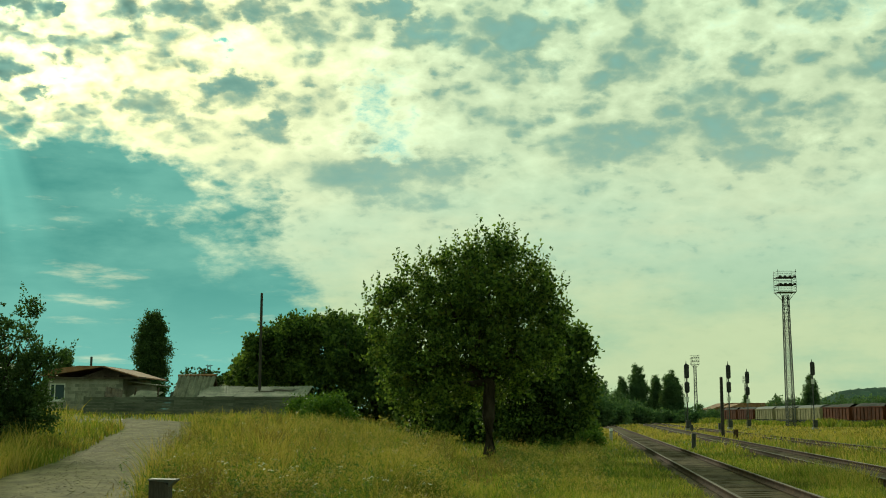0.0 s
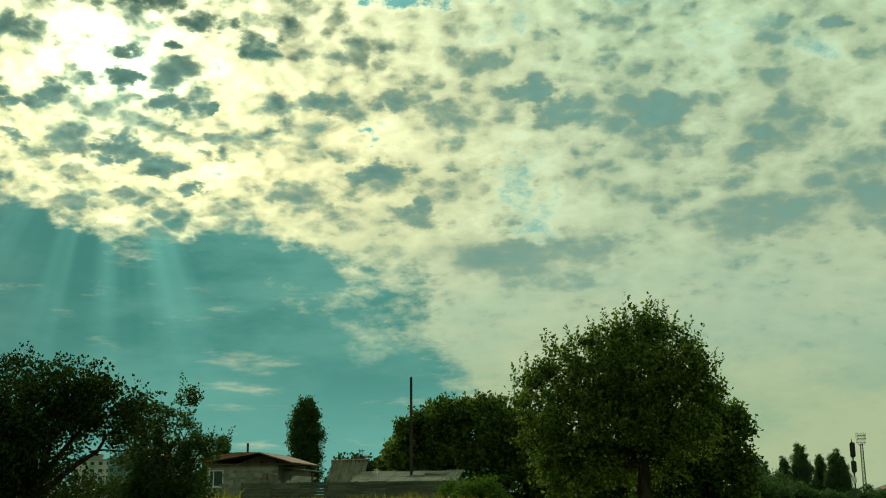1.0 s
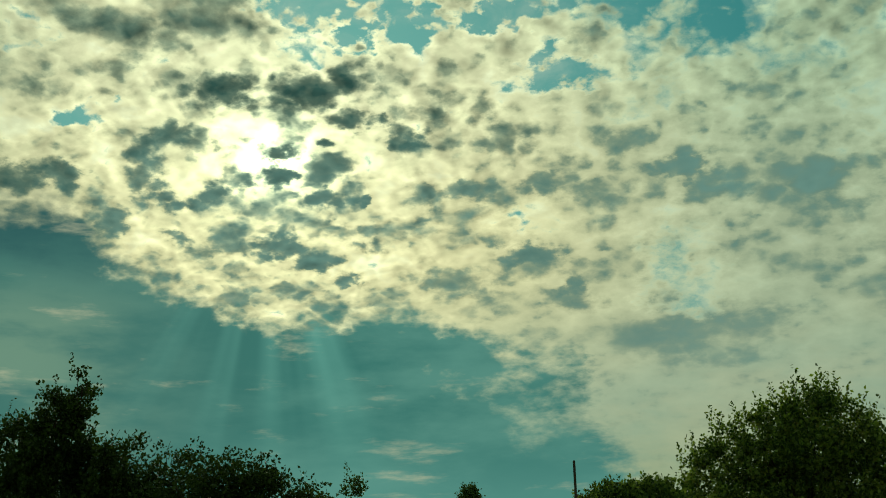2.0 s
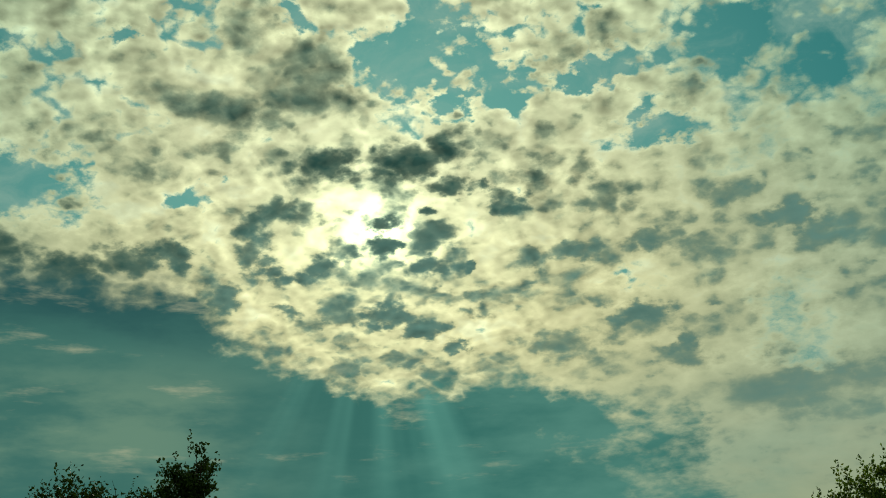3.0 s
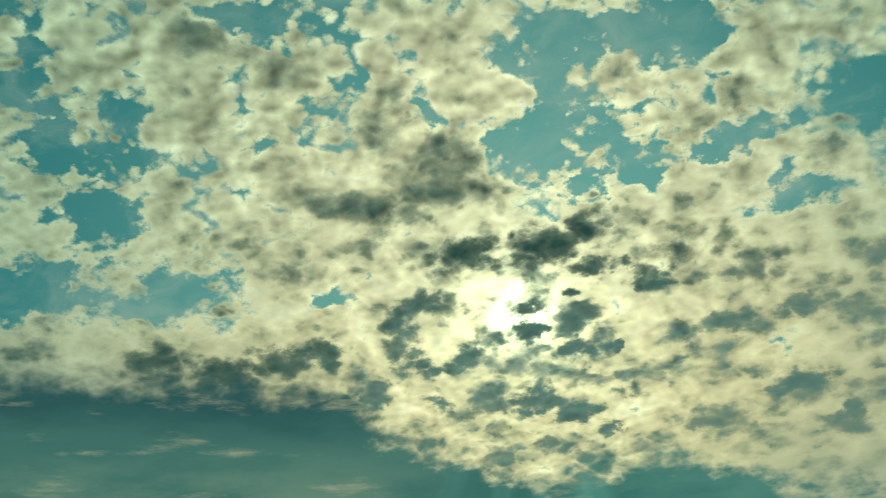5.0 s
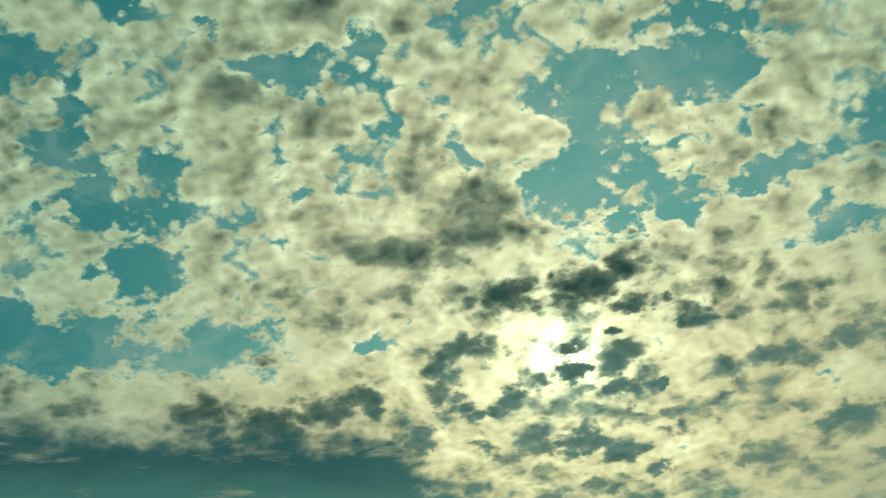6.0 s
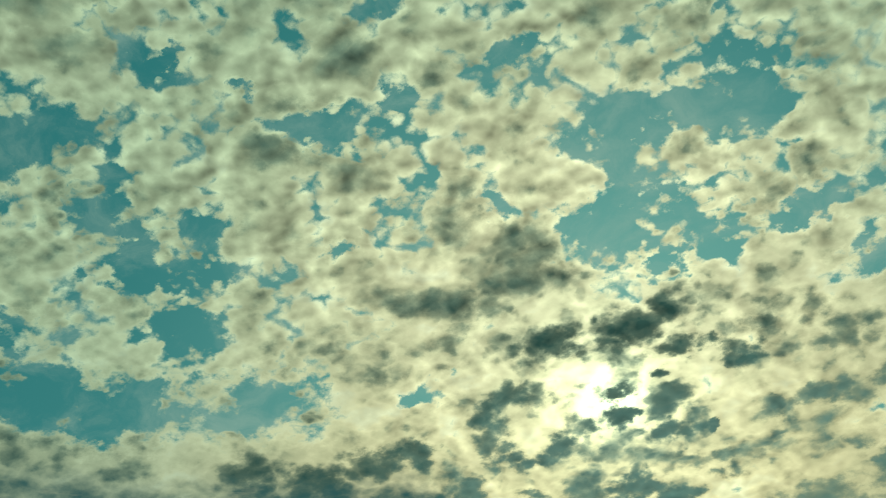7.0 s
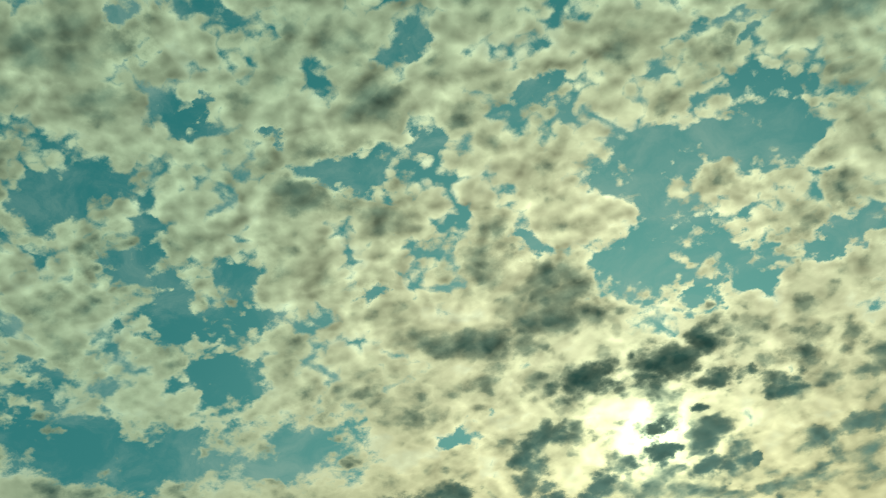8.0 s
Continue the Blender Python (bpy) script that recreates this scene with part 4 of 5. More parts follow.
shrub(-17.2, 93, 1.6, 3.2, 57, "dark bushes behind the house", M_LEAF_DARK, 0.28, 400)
shrub(7.4, 64, 1.3, 0.9, 58, "low green bushes along the railway", M_LEAF_SHRUB, 0.16, 500)
shrub(10.6, 90, 1.3, 1.5, 59, "low green bushes along the railway", M_LEAF_SHRUB, 0.2, 500)
# distant row, its haze painted into the leaf colour
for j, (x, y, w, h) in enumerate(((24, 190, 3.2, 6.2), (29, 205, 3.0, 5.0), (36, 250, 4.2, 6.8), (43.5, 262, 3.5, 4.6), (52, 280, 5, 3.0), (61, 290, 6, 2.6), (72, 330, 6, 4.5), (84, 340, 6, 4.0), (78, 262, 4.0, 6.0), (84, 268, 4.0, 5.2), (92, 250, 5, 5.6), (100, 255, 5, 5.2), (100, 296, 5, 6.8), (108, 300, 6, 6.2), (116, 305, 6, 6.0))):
    shrub(x, y, w, h, 70 + j, "far dark green trees along the railway", M_LEAF_HAZED, 0.45, 1100, "far trees")


# ---------------------------------------------------------------- house, sheds and fence on the rise
def corrugated(w, l, thick, waves, amp):
    """A wavy sheet, w across the waves and l along them, as a bmesh lying flat."""
    bm = bmesh.new()
    n = waves * 4
    rows = []
    for z in (0, -thick):
        for y in (0, l):
            rows.append([bm.verts.new((w * i / n, y, z + amp * math.sin(math.tau * i / 4))) for i in range(n + 1)])
    a, b, c, d = rows
    for i in range(n):
        bm.faces.new((a[i], a[i + 1], b[i + 1], b[i]))
        bm.faces.new((c[i + 1], c[i], d[i], d[i + 1]))
        bm.faces.new((a[i + 1], a[i], c[i], c[i + 1]))
        bm.faces.new((b[i], b[i + 1], d[i + 1], d[i]))
    bm.faces.new((a[0], b[0], d[0], c[0]))
    bm.faces.new((b[n], a[n], c[n], d[n]))
    return bm


def moved(bm, m):
    bmesh.ops.transform(bm, matrix=m, verts=bm.verts)
    return bm


def prism(points, y0, y1):
    """A flat outline in x and z, made solid from y0 to y1."""
    bm = bmesh.new()
    a = [bm.verts.new((x, y0, z)) for x, z in points]
    b = [bm.verts.new((x, y1, z)) for x, z in points]
    bm.faces.new(a)
    bm.faces.new(b[::-1])
    for i in range(len(points)):
        j = (i + 1) % len(points)
        bm.faces.new((a[j], a[i], b[i], b[j]))
    return bm


def build_house():
    x0, x1, y0, y1 = -28.9, -22.5, 84.0, 92.0
    h = tagged(empty_at("house", (x0 + x1) / 2, y0, 1.8), "low grey house with rusty sheet roof and open gable", "house")
    L = (x1 - x0) / 2
    # front wall in pieces round the window
    wx0, wx1, wz0, wz1 = -L + 0.15, -L + 1.30, 1.05, 2.30
    bm = bmesh.new()
    box(bm, -L, wx0, 0, 0.3, -0.3, 2.75)
    box(bm, wx1, 2.0, 0, 0.3, -0.3, 2.75)
    box(bm, wx0, wx1, 0, 0.3, -0.3, wz0)
    box(bm, wx0, wx1, 0, 0.3, wz1, 2.75)
    part("front_wall", bm, M_WALL, h, "stained grey rendered wall")
    part("side_wall", boxed(-L, -L + 0.3, 0.302, 8, -0.3, 2.75), M_WALL, h)
    part("side_wall", boxed(2.0, 2.3, 0, 8, -0.3, 2.72), M_WALL, h)
    part("back_wall", boxed(-L + 0.302, 2.0, 7.7, 8, -0.3, 2.75), M_WALL, h)
    # plaster lifts: courses of blocks showing
    me = mesh_of("block", boxed(-0.24, 0.24, -0.018, 0.0, -0.11, 0.11, 0.012), M_WALL_LOW)
    rng = np.random.default_rng(3)
    for r in range(9):
        for c in range(9):
            if rng.random() < 0.75:
                o = new("block", me)
                o.parent = h
                o.location = (-1.75 + c * 0.50 + (r % 2) * 0.22 - 0.2, 0, 0.15 + r * 0.25)
    win = part("window", boxed(wx0, wx1, 0.10, 0.14, wz0, wz1), M_GLASS, h, "dark window pane in a white frame")
    bm = bmesh.new()
    for a, b, c, d in ((wx0, wx1, wz0, wz0 + 0.09), (wx0, wx1, wz1 - 0.09, wz1), (wx0, wx0 + 0.09, wz0 + 0.09, wz1 - 0.09), (wx1 - 0.09, wx1, wz0 + 0.09, wz1 - 0.09), ((wx0 + wx1) / 2 - 0.25, (wx0 + wx1) / 2 - 0.17, wz0 + 0.09, wz1 - 0.09)):
        box(bm, a, b, 0.03, 0.16, c, d)
    part("window_frame", bm, M_WHITE, win, "white painted window frame")
    part("window_sill", boxed(wx0 - 0.08, wx1 + 0.08, -0.10, 0.05, wz0 - 0.06, wz0 - 0.003), M_WHITE, win)
    part("curtain", boxed(wx0 + 0.55, wx1 - 0.1, 0.2, 0.22, wz0 + 0.05, wz1 - 0.1), M_WHITE, win, "pale curtain")
    # roof: low rusty slope with a gable standing open towards the lane
    part("roof", prism([(-L - 0.5, 2.80), (0.9, 3.50), (1.0, 3.56), (-0.9, 3.58), (-L + 0.2, 3.30), (-L - 0.55, 2.90)], -0.35, 8.3), M_RUSTROOF, h, "rusty sheet metal roof slope")
    part("roof", prism([(0.95, 3.56), (3.5, 2.80), (3.5, 2.72), (0.92, 3.48)], -0.6, 8.3), M_RUSTROOF, h, "rusty sheet metal roof slope")
    part("gable", prism([(-0.9, 2.76), (0.9, 3.42), (3.4, 2.76)], 0.35, 0.42), M_TIMBER, h, "dark open timber gable")
    for s in (-0.2, 0.9, 2.0):
        part("rafter", boxed(s, s + 0.1, -0.5, 0.34, 2.76, 2.88), M_TIMBER, h)
    part("beam", boxed(-L - 0.3, 4.0, -0.25, -0.1, 2.62, 2.745), M_TIMBER, h)
    part("chimney_pipe", rodded((-0.7, 2.0, 3.2), (-0.7, 2.0, 4.35), 0.09), M_BLACK, h, "black stove pipe")
    # lean-to of grey blocks
    part("lean_to_wall", boxed(2.31, 4.4, 1.2, 1.5, -0.3, 2.2), M_WALL_LOW, h)
    part("lean_to_roof", prism([(2.31, 2.45), (4.7, 2.15), (4.7, 2.22), (2.31, 2.53)], 0.9, 4.5), M_TINROOF, h)
    part("hatch", boxed(1.0, 1.9, -0.06, -0.02, 0.9, 1.7), M_TIMBER, h, "dark boarded hatch")


build_house()


def build_fence():
    """Grey plank fence: posts, and long boards lying one above the other."""
    rng = np.random.default_rng(8)
    f = tagged(empty_at("fence", -22.4, 72.0, rise_at(-16, 72)), "weathered grey plank fence below the sheds", "fence")
    n, w = 7, 1.86
    post = mesh_of("post", boxed(-0.07, 0.07, -0.07, 0.07, -0.4, 1.22, 0.01), M_GREYWOOD)
    board = mesh_of("board", boxed(-w / 2 + 0.005, w / 2 - 0.005, -0.018, 0.018, -0.085, 0.085, 0.008), M_GREYWOOD)
    for i in range(n + 1):
        o = new("post", post)
        o.parent, o.matrix_basis = f, pose(i * w, 0.09, 0, rng.normal(0, 1.5), rng.normal(0, 1.5), 0)
        if i < n:
            for r in range(6):
                b = new("board", board)
                b.parent, b.matrix_basis = f, pose(i * w + w / 2, rng.normal(0, 0.006), 0.12 + r * 0.19 + rng.normal(0, 0.008), 0, rng.normal(0, 0.5), 0)


build_fence()


def build_sheds():
    # low shed with a sagging asbestos roof
    s = tagged(empty_at("shed", -15.4, 73.0, 1.75), "long low shed under grey corrugated asbestos sheets", "shed")
    part("wall", boxed(0, 6.6, 0.4, 0.55, -0.2, 1.15), M_GREYWOOD, s)
    part("wall", boxed(6.45, 6.6, 0.553, 4.0, -0.2, 1.25), M_GREYWOOD, s)
    part("wall", boxed(0, 6.45, 3.85, 4.0, -0.2, 1.8), M_GREYWOOD, s)
    rng = np.random.default_rng(4)
    for i in range(6):
        for j in range(2):
            bm = corrugated(1.16, 2.25, 0.012, 6, 0.022)
            m = pose(-0.25 + i * 1.15, j * 2.0 + rng.normal(0, 0.05), 1.20 + j * 0.36 + rng.normal(0, 0.012) + (0.014 if i % 2 else 0), 10 + rng.normal(0, 0.8), rng.normal(0, 0.8), rng.normal(0, 1.2))
            part("roof_sheet", moved(bm, m), M_TINROOF, s)
    part("fascia", boxed(-0.3, 6.75, 0.05, 0.09, 1.02, 1.16), M_TIMBER, s)
    part("door", boxed(6.0, 6.42, 0.34, 0.38, -0.1, 0.95), M_REDDOOR, s, "dark red painted shed door")
    part("door_post", boxed(5.9, 5.99, 0.33, 0.39, -0.15, 1.05), M_TIMBER, s)
    part("patch_sheet", moved(corrugated(1.3, 0.9, 0.012, 7, 0.03), pose(1.3, 1.1, 1.46, 9, 3, 8)), M_TINROOF, s, "loose sheet lying on the roof")
    part("patch_sheet", moved(corrugated(1.6, 0.8, 0.012, 8, 0.03), pose(4.1, 2.3, 1.72, 11, -2, -6)), M_TINROOF, s, "loose sheet lying on the roof")
    # steep little roof of corrugated sheet
    s = tagged(empty_at("shed", -18.3, 76.5, 1.85), "small shed with a steep striped corrugated roof", "shed")
    part("wall", boxed(0.1, 2.5, 0.3, 0.42, -0.2, 1.15), M_GREYWOOD, s)
    part("wall", boxed(0.1, 0.22, 0.422, 2.4, -0.2, 1.5), M_GREYWOOD, s)
    part("wall", boxed(2.38, 2.5, 0.422, 2.4, -0.2, 1.5), M_GREYWOOD, s)
    for i in range(3):
        part("roof_sheet", moved(corrugated(0.86, 2.05, 0.012, 3, 0.065), pose(i * 0.84 + 0.28, -0.05, 1.05 + 0.006 * i, 49, 0, -6)), M_TINROOF, s)
    part("roof_slope", moved(corrugated(2.5, 2.0, 0.012, 9, 0.035), pose(0.42, 1.36, 2.58, -46, 0, -3)), M_TIMBER, s)
    part("ridge_tile", rodded((0.35, 1.32, 2.60), (2.95, 1.18, 2.64), 0.08), M_RUSTROOF, s)
    part("finial", rodded((2.1, 1.3, 2.6), (2.1, 1.3, 2.95), 0.05), M_TIMBER, s)
    # leaning sheets
    for x, y, z, w, l, a, b, c, name in ((-20.6, 75.5, 3.0, 1.7, 1.5, 18, 5, -14, "pale"), (-15.9, 75.0, 2.95, 1.9, 1.6, 16, -12, 8, "grey"), (-22.1, 75.2, 3.0, 1.1, 1.4, 30, 12, 20, "dark"), (-23.7, 74.0, 2.5, 0.95, 0.75, 70, 0, 5, "pale")):
        o = tagged(new("roofing_sheet", mesh_of("roofing_sheet", moved(corrugated(w, l, 0.014, int(w * 5), 0.028), pose(0, 0, 0, a, b, c)), M_TIMBER if name == "dark" else M_TINROOF)), f"{name} corrugated roofing sheet propped beside the sheds", "roofing sheet", "loose roofing sheets")
        o.location = (x, y, z)
    for x in (-22.0, -20.4, -18.9):
        o = tagged(new("timber_prop", mesh_of("timber_prop", boxed(-0.05, 0.05, -0.05, 0.05, -0.7, 1.3, 0.01), M_TIMBER)), "rough timber prop among the sheds", "post", "shed props")
        o.matrix_basis = pose(x, 75.9, 2.3, 0, 6, 0)


build_sheds()


def plain_pole(name, label, x, y, h, r, material, cap=0.0, category="pole", group=""):
    ob = tagged(empty_at(name, x, y), label, category, group)
    rng = np.random.default_rng(int(abs(x) * 7))
    part("shaft", rodded((0, 0, -0.4), (0, 0, h), r, r * 0.8, 10), material, ob)
    part("cap", rodded((0, 0, h - 0.02), (0, 0, h + 0.05), r * 0.95, r * 0.5), material, ob)
    return ob


plain_pole("wooden_pole", "tall dark wooden pole beside the sheds", -12.05, 75.5, 7.9, 0.105, M_WOOD_DARK)
plain_pole("wooden_pole", "short dark weathered post beside the siding", 20.8, 86, 4.6, 0.14, M_WOOD_DARK)


def antenna(x, y, z, h):
    a = tagged(empty_at("antenna", x, y, z), "thin lattice antenna above the roofs", "antenna")
    for s in (-0.14, 0.14):
        part("leg", rodded((s, 0, 0), (s, 0, h), 0.03, None, 5), M_STEEL, a)
    for i in range(5):
        part("rung", rodded((-0.14, 0, h * (0.2 + 0.19 * i)), (0.14, 0, h * (0.2 + 0.19 * i)), 0.02, None, 5), M_STEEL, a)
    part("dipole", rodded((-0.3, 0, h - 0.1), (0.3, 0, h - 0.1), 0.025, None, 5), M_STEEL, a)


antenna(-20.4, 100, 2.0, 4.2)


# ---------------------------------------------------------------- railway furniture
def signal(x, y, h, heads, label):
    """Colour-light signal: mast, black heads with hoods and lenses, ladder, relay box."""
    s = tagged(empty_at("railway_signal", x, y, 0), label, "railway signal", "railway signals")
    part("mast", rodded((0, 0, -0.3), (0, 0, h), 0.075), M_STEEL, s)
    part("base", boxed(-0.3, 0.3, -0.3, 0.3, -0.2, 0.35, 0.03), M_CONCRETE, s)
    for z0, z1 in heads:
        hd = part("head", boxed(-0.29, 0.29, -0.28, -0.10, z0, z1, 0.14), M_BLACK, s, "black signal head")
        n = max(2, int((z1 - z0) / 0.42))
        for i in range(n):
            z = z0 + (z1 - z0) * (i + 0.5) / n
            part("lens", rodded((0, -0.31, z), (0, -0.283, z), 0.11, None, 12), M_LENS, hd)
            bm = bmesh.new()
            for t in np.linspace(0.15, math.pi - 0.15, 7):
                box(bm, 0.15 * math.cos(t) - 0.03, 0.15 * math.cos(t) + 0.03, -0.52, -0.285, z + 0.15 * math.sin(t) - 0.012, z + 0.15 * math.sin(t) + 0.012)
            part("hood", bm, M_BLACK, hd)
    part("finial", rodded((0, 0, h), (0, 0, h + 0.35), 0.06, 0.02), M_BLACK, s)
    part("plate", boxed(-0.2, 0.2, -0.12, -0.09, heads[-1][0] - 1.1, heads[-1][0] - 0.5, 0.02), M_WHITE, s, "small pale number plate")
    lad = part("ladder", rod(rod(bmesh.new(), (-0.16, 0.45, 0), (-0.16, 0.18, h - 0.4), 0.02, None, 5), (0.16, 0.45, 0), (0.16, 0.18, h - 0.4), 0.02, None, 5), M_STEEL, s)
    for i in range(int(h / 0.45)):
        z = 0.4 + i * 0.45
        if z < h - 0.5:
            part("rung", rodded((-0.16, 0.45 - 0.27 * z / h, z), (0.16, 0.45 - 0.27 * z / h, z), 0.015, None, 4), M_STEEL, lad)
    bm = bmesh.new()
    part("relay_box", boxed(-0.28, 0.28, -0.5, -0.305, 0.36, 1.25, 0.03), M_BLACK, s, "dark relay box")


signal(29.0, 137, 8.0, [(6.2, 7.9), (4.5, 5.8)], "tall railway signal with two black heads in the grass")
signal(37.2, 150, 8.5, [(6.6, 8.4), (4.8, 6.2)], "tall railway signal with two black heads in the grass")
signal(43.6, 165, 8.2, [(6.4, 8.1), (4.7, 5.9)], "tall railway signal with two black heads in the grass")
signal(48.2, 150, 8.8, [(7.0, 8.8)], "railway signal with one black head before the wagons")


def light_mast(x, y, h, w, label, lamps=True):
    """Lattice mast with galleries of floodlights."""
    m = tagged(empty_at("lighting_mast", x, y, 0), label, "lighting mast", "lighting masts")
    top = w * 0.7
    for sx in (-1, 1):
        for sy in (-1, 1):
            part("leg", rodded((sx * w, sy * w, -0.3), (sx * top, sy * top, h), 0.075, None, 5), M_STEEL, m)
    n = int(h / 1.15)
    for face in range(4):
        bm = bmesh.new()
        for i in range(n):
            z0, z1 = h * i / n, h * (i + 1) / n
            a, b = w + (top - w) * i / n, w + (top - w) * (i + 1) / n
            p, q = ((-a, -a, z0), (b, -b, z1)) if i % 2 else ((a, -a, z0), (-b, -b, z1))
            rod(bm, p, q, 0.04, None, 4)
            rod(bm, (-p[0], p[1], p[2]), (-q[0], q[1], q[2]), 0.04, None, 4)
            rod(bm, (-b, -b, z1), (b, -b, z1), 0.03, None, 4)
        bmesh.ops.rotate(bm, verts=bm.verts, matrix=Matrix.Rotation(face * math.pi / 2, 3, "Z"))
        part("bracing", bm, M_STEEL, m, "zigzag lattice bracing")
    for j in range(3):
        z = h + 0.4 + j * 1.25
        g = part("gallery", boxed(-1.55, 1.55, -1.3, 1.3, z, z + 0.07), M_STEEL, m, "steel lamp gallery")
        bm = bmesh.new()
        for a, b, c, d in ((-1.55, -1.3, 1.55, -1.3), (1.55, -1.3, 1.55, 1.3), (1.55, 1.3, -1.55, 1.3), (-1.55, 1.3, -1.55, -1.3)):
            rod(bm, (a, b, z + 0.95), (c, d, z + 0.95), 0.028, None, 4)
            rod(bm, (a, b, z + 0.5), (c, d, z + 0.5), 0.02, None, 4)
        part("railing", bm, M_STEEL, g)
        for sx in (-1.5, 1.5):
            for sy in (-1.25, 1.25):
                part("stanchion", rodded((sx, sy, z), (sx, sy, z + 1.25), 0.035, None, 4), M_STEEL, g)
        if lamps and j > 0:
            for i in range(4):
                px = -1.2 + i * 0.8
                part("floodlight", moved(boxed(-0.22, 0.22, -0.2, 0.16, -0.16, 0.16, 0.04), pose(px, -1.5, z + 0.02, -28, 0, 0)), M_BLACK, g, "dark round-backed floodlight")
    for sx in (-1, 1):
        for sy in (-1, 1):
            part("bracket", rodded((sx * top, sy * top, h - 0.9), (sx * 1.4, sy * 1.15, h + 0.4), 0.05, None, 4), M_STEEL, m)


light_mast(57.2, 190, 21.8, 0.62, "tall lattice lighting mast with floodlight galleries")
light_mast(98.5, 449, 21.5, 0.6, "far lattice lighting mast with floodlights", True)
light_mast(179.5, 683, 21.5, 0.6, "far lattice lighting mast with floodlights", True)


def wagon(x, y, turn, material, label, load, length=12.6, high=3.2):
    """Open or covered goods wagon: ribbed box on an underframe, two bogies with wheels."""
    w = tagged(empty_at("freight_wagon", x, y, 0, turn), label, "freight wagon", "stabled wagons")
    L, W, z0 = length / 2, 1.42, 1.15
    part("body", boxed(-W, W, -L, L, z0, high, 0.04), material, w)
    for side in (-1, 1):
        for i in range(9):
            yy = -L + 0.15 + i * (length - 0.3) / 8
            part("rib", boxed(*sorted((side * (W - 0.03), side * (W + 0.09))), yy - 0.06, yy + 0.06, z0, high - 0.02), material, w)
        part("top_rail", boxed(*sorted((side * (W - 0.05), side * (W + 0.11))), -L, L, high - 0.14, high + 0.05), material, w)
        part("door", boxed(*sorted((side * (W - 0.02), side * (W + 0.045))), -0.95, 0.95, z0 + 0.08, high - 0.2), material, w)
    part("underframe", boxed(-1.2, 1.2, -L - 0.2, L + 0.2, 0.9, z0 - 0.003), M_BLACK, w)
    for s in (-1, 1):
        for b in (-0.75, 0.75):
            part("buffer", rodded((b, s * (L + 0.2), 1.03), (b, s * (L + 0.75), 1.03), 0.13, 0.22, 10), M_BLACK, w)
        bogie = part("bogie", boxed(-1.05, 1.05, s * (L - 2.2) - 1.3, s * (L - 2.2) + 1.3, 0.5, 0.86, 0.04), M_BLACK, w)
        for a in (-0.9, 0.9):
            for side in (-0.78, 0.78):
                part("wheel", rodded((side - 0.06, s * (L - 2.2) + a, 0.55), (side + 0.06, s * (L - 2.2) + a, 0.55), 0.46, None, 16), M_RUST_RAIL, bogie)
    if load == "heap":
        rng = np.random.default_rng(int(y))
        n, m = 16, 8
        v = [(-W * 0.93 + W * 1.86 * i / (m - 1), -L * 0.97 + L * 1.94 * j / (n - 1), high - 0.05 + (0.45 * math.sin(math.pi * i / (m - 1)) + rng.uniform(0, 0.22)) * (0 < i < m - 1)) for j in range(n) for i in range(m)]
        f = [(j * m + i, j * m + i + 1, (j + 1) * m + i + 1, (j + 1) * m + i) for j in range(n - 1) for i in range(m - 1)]
        o = new("load", raw("load", v, f, M_COAL))
        o.parent = w
        tagged(o, "dark heaped load")
    elif load == "roof":
        pts = [(-W - 0.06, high + 0.02), (-W * 0.6, high + 0.42), (0, high + 0.55), (W * 0.6, high + 0.42), (W + 0.06, high + 0.02)]
        part("roof", prism(pts, -L, L), M_STEEL if material is M_CREAM else M_BLACK, w, "curved roof")
    return w


for i in range(9):
    wagon(65.5, 146 + i * 14.1, 0, M_WAGON if i < 4 or i > 6 else M_CREAM,
          "rusty red open wagon with a dark load" if i < 4 or i > 6 else "cream covered wagon in the siding", "heap" if i < 4 or i > 6 else "roof")


def marker(x, y, h, w, label, material, tilt=0.0, top=None, z=None):
    m = tagged(empty_at("marker_post", x, y, z), label, "marker post", "lineside marker posts")
    m.rotation_euler.y = radians(tilt)
    part("post", boxed(-w, w, -w * 0.8, w * 0.8, -0.3, h, w * 0.25), material, m)
    part("cap", boxed(-w * 1.04, w * 1.04, -w * 0.84, w * 0.84, h - 0.16, h + 0.02, w * 0.2), top or material, m)
    return m


marker(11.75, 81, 0.85, 0.10, "short grey concrete marker post beside the track", M_CONCRETE, 0, M_WHITE)
marker(13.4, 62, 0.8, 0.10, "short dark lineside post between the tracks", M_BLACK, 2)
marker(21.5, 85, 0.75, 0.16, "small brown lineside box between the tracks", M_RUST_RAIL, 0)
marker(34.0, 142, 0.9, 0.18, "small dark lineside post in the grass", M_BLACK, 0)
marker(27.5, 128, 0.8, 0.16, "small dark lineside post in the grass", M_BLACK, 0)


def bumper_block():
    """Cut-off dark post with a bent steel strap at the lane's edge."""
    b = tagged(empty_at("gate_stub", -3.95, 16.3), "cut-off dark post with a bent strap beside the lane", "post")
    part("stub", prism([(-0.14, -0.3), (0.13, -0.3), (0.13, 0.77), (0.02, 0.85), (-0.14, 0.855)], -0.13, 0.13), M_WOOD_DARK, b)
    part("strap", prism([(-0.155, 0.858), (0.23, 0.850), (0.23, 0.835), (0.135, 0.75), (0.135, 0.81), (-0.155, 0.84)], -0.15, 0.15), M_STEEL, b, "bent grey steel strap")


bumper_block()


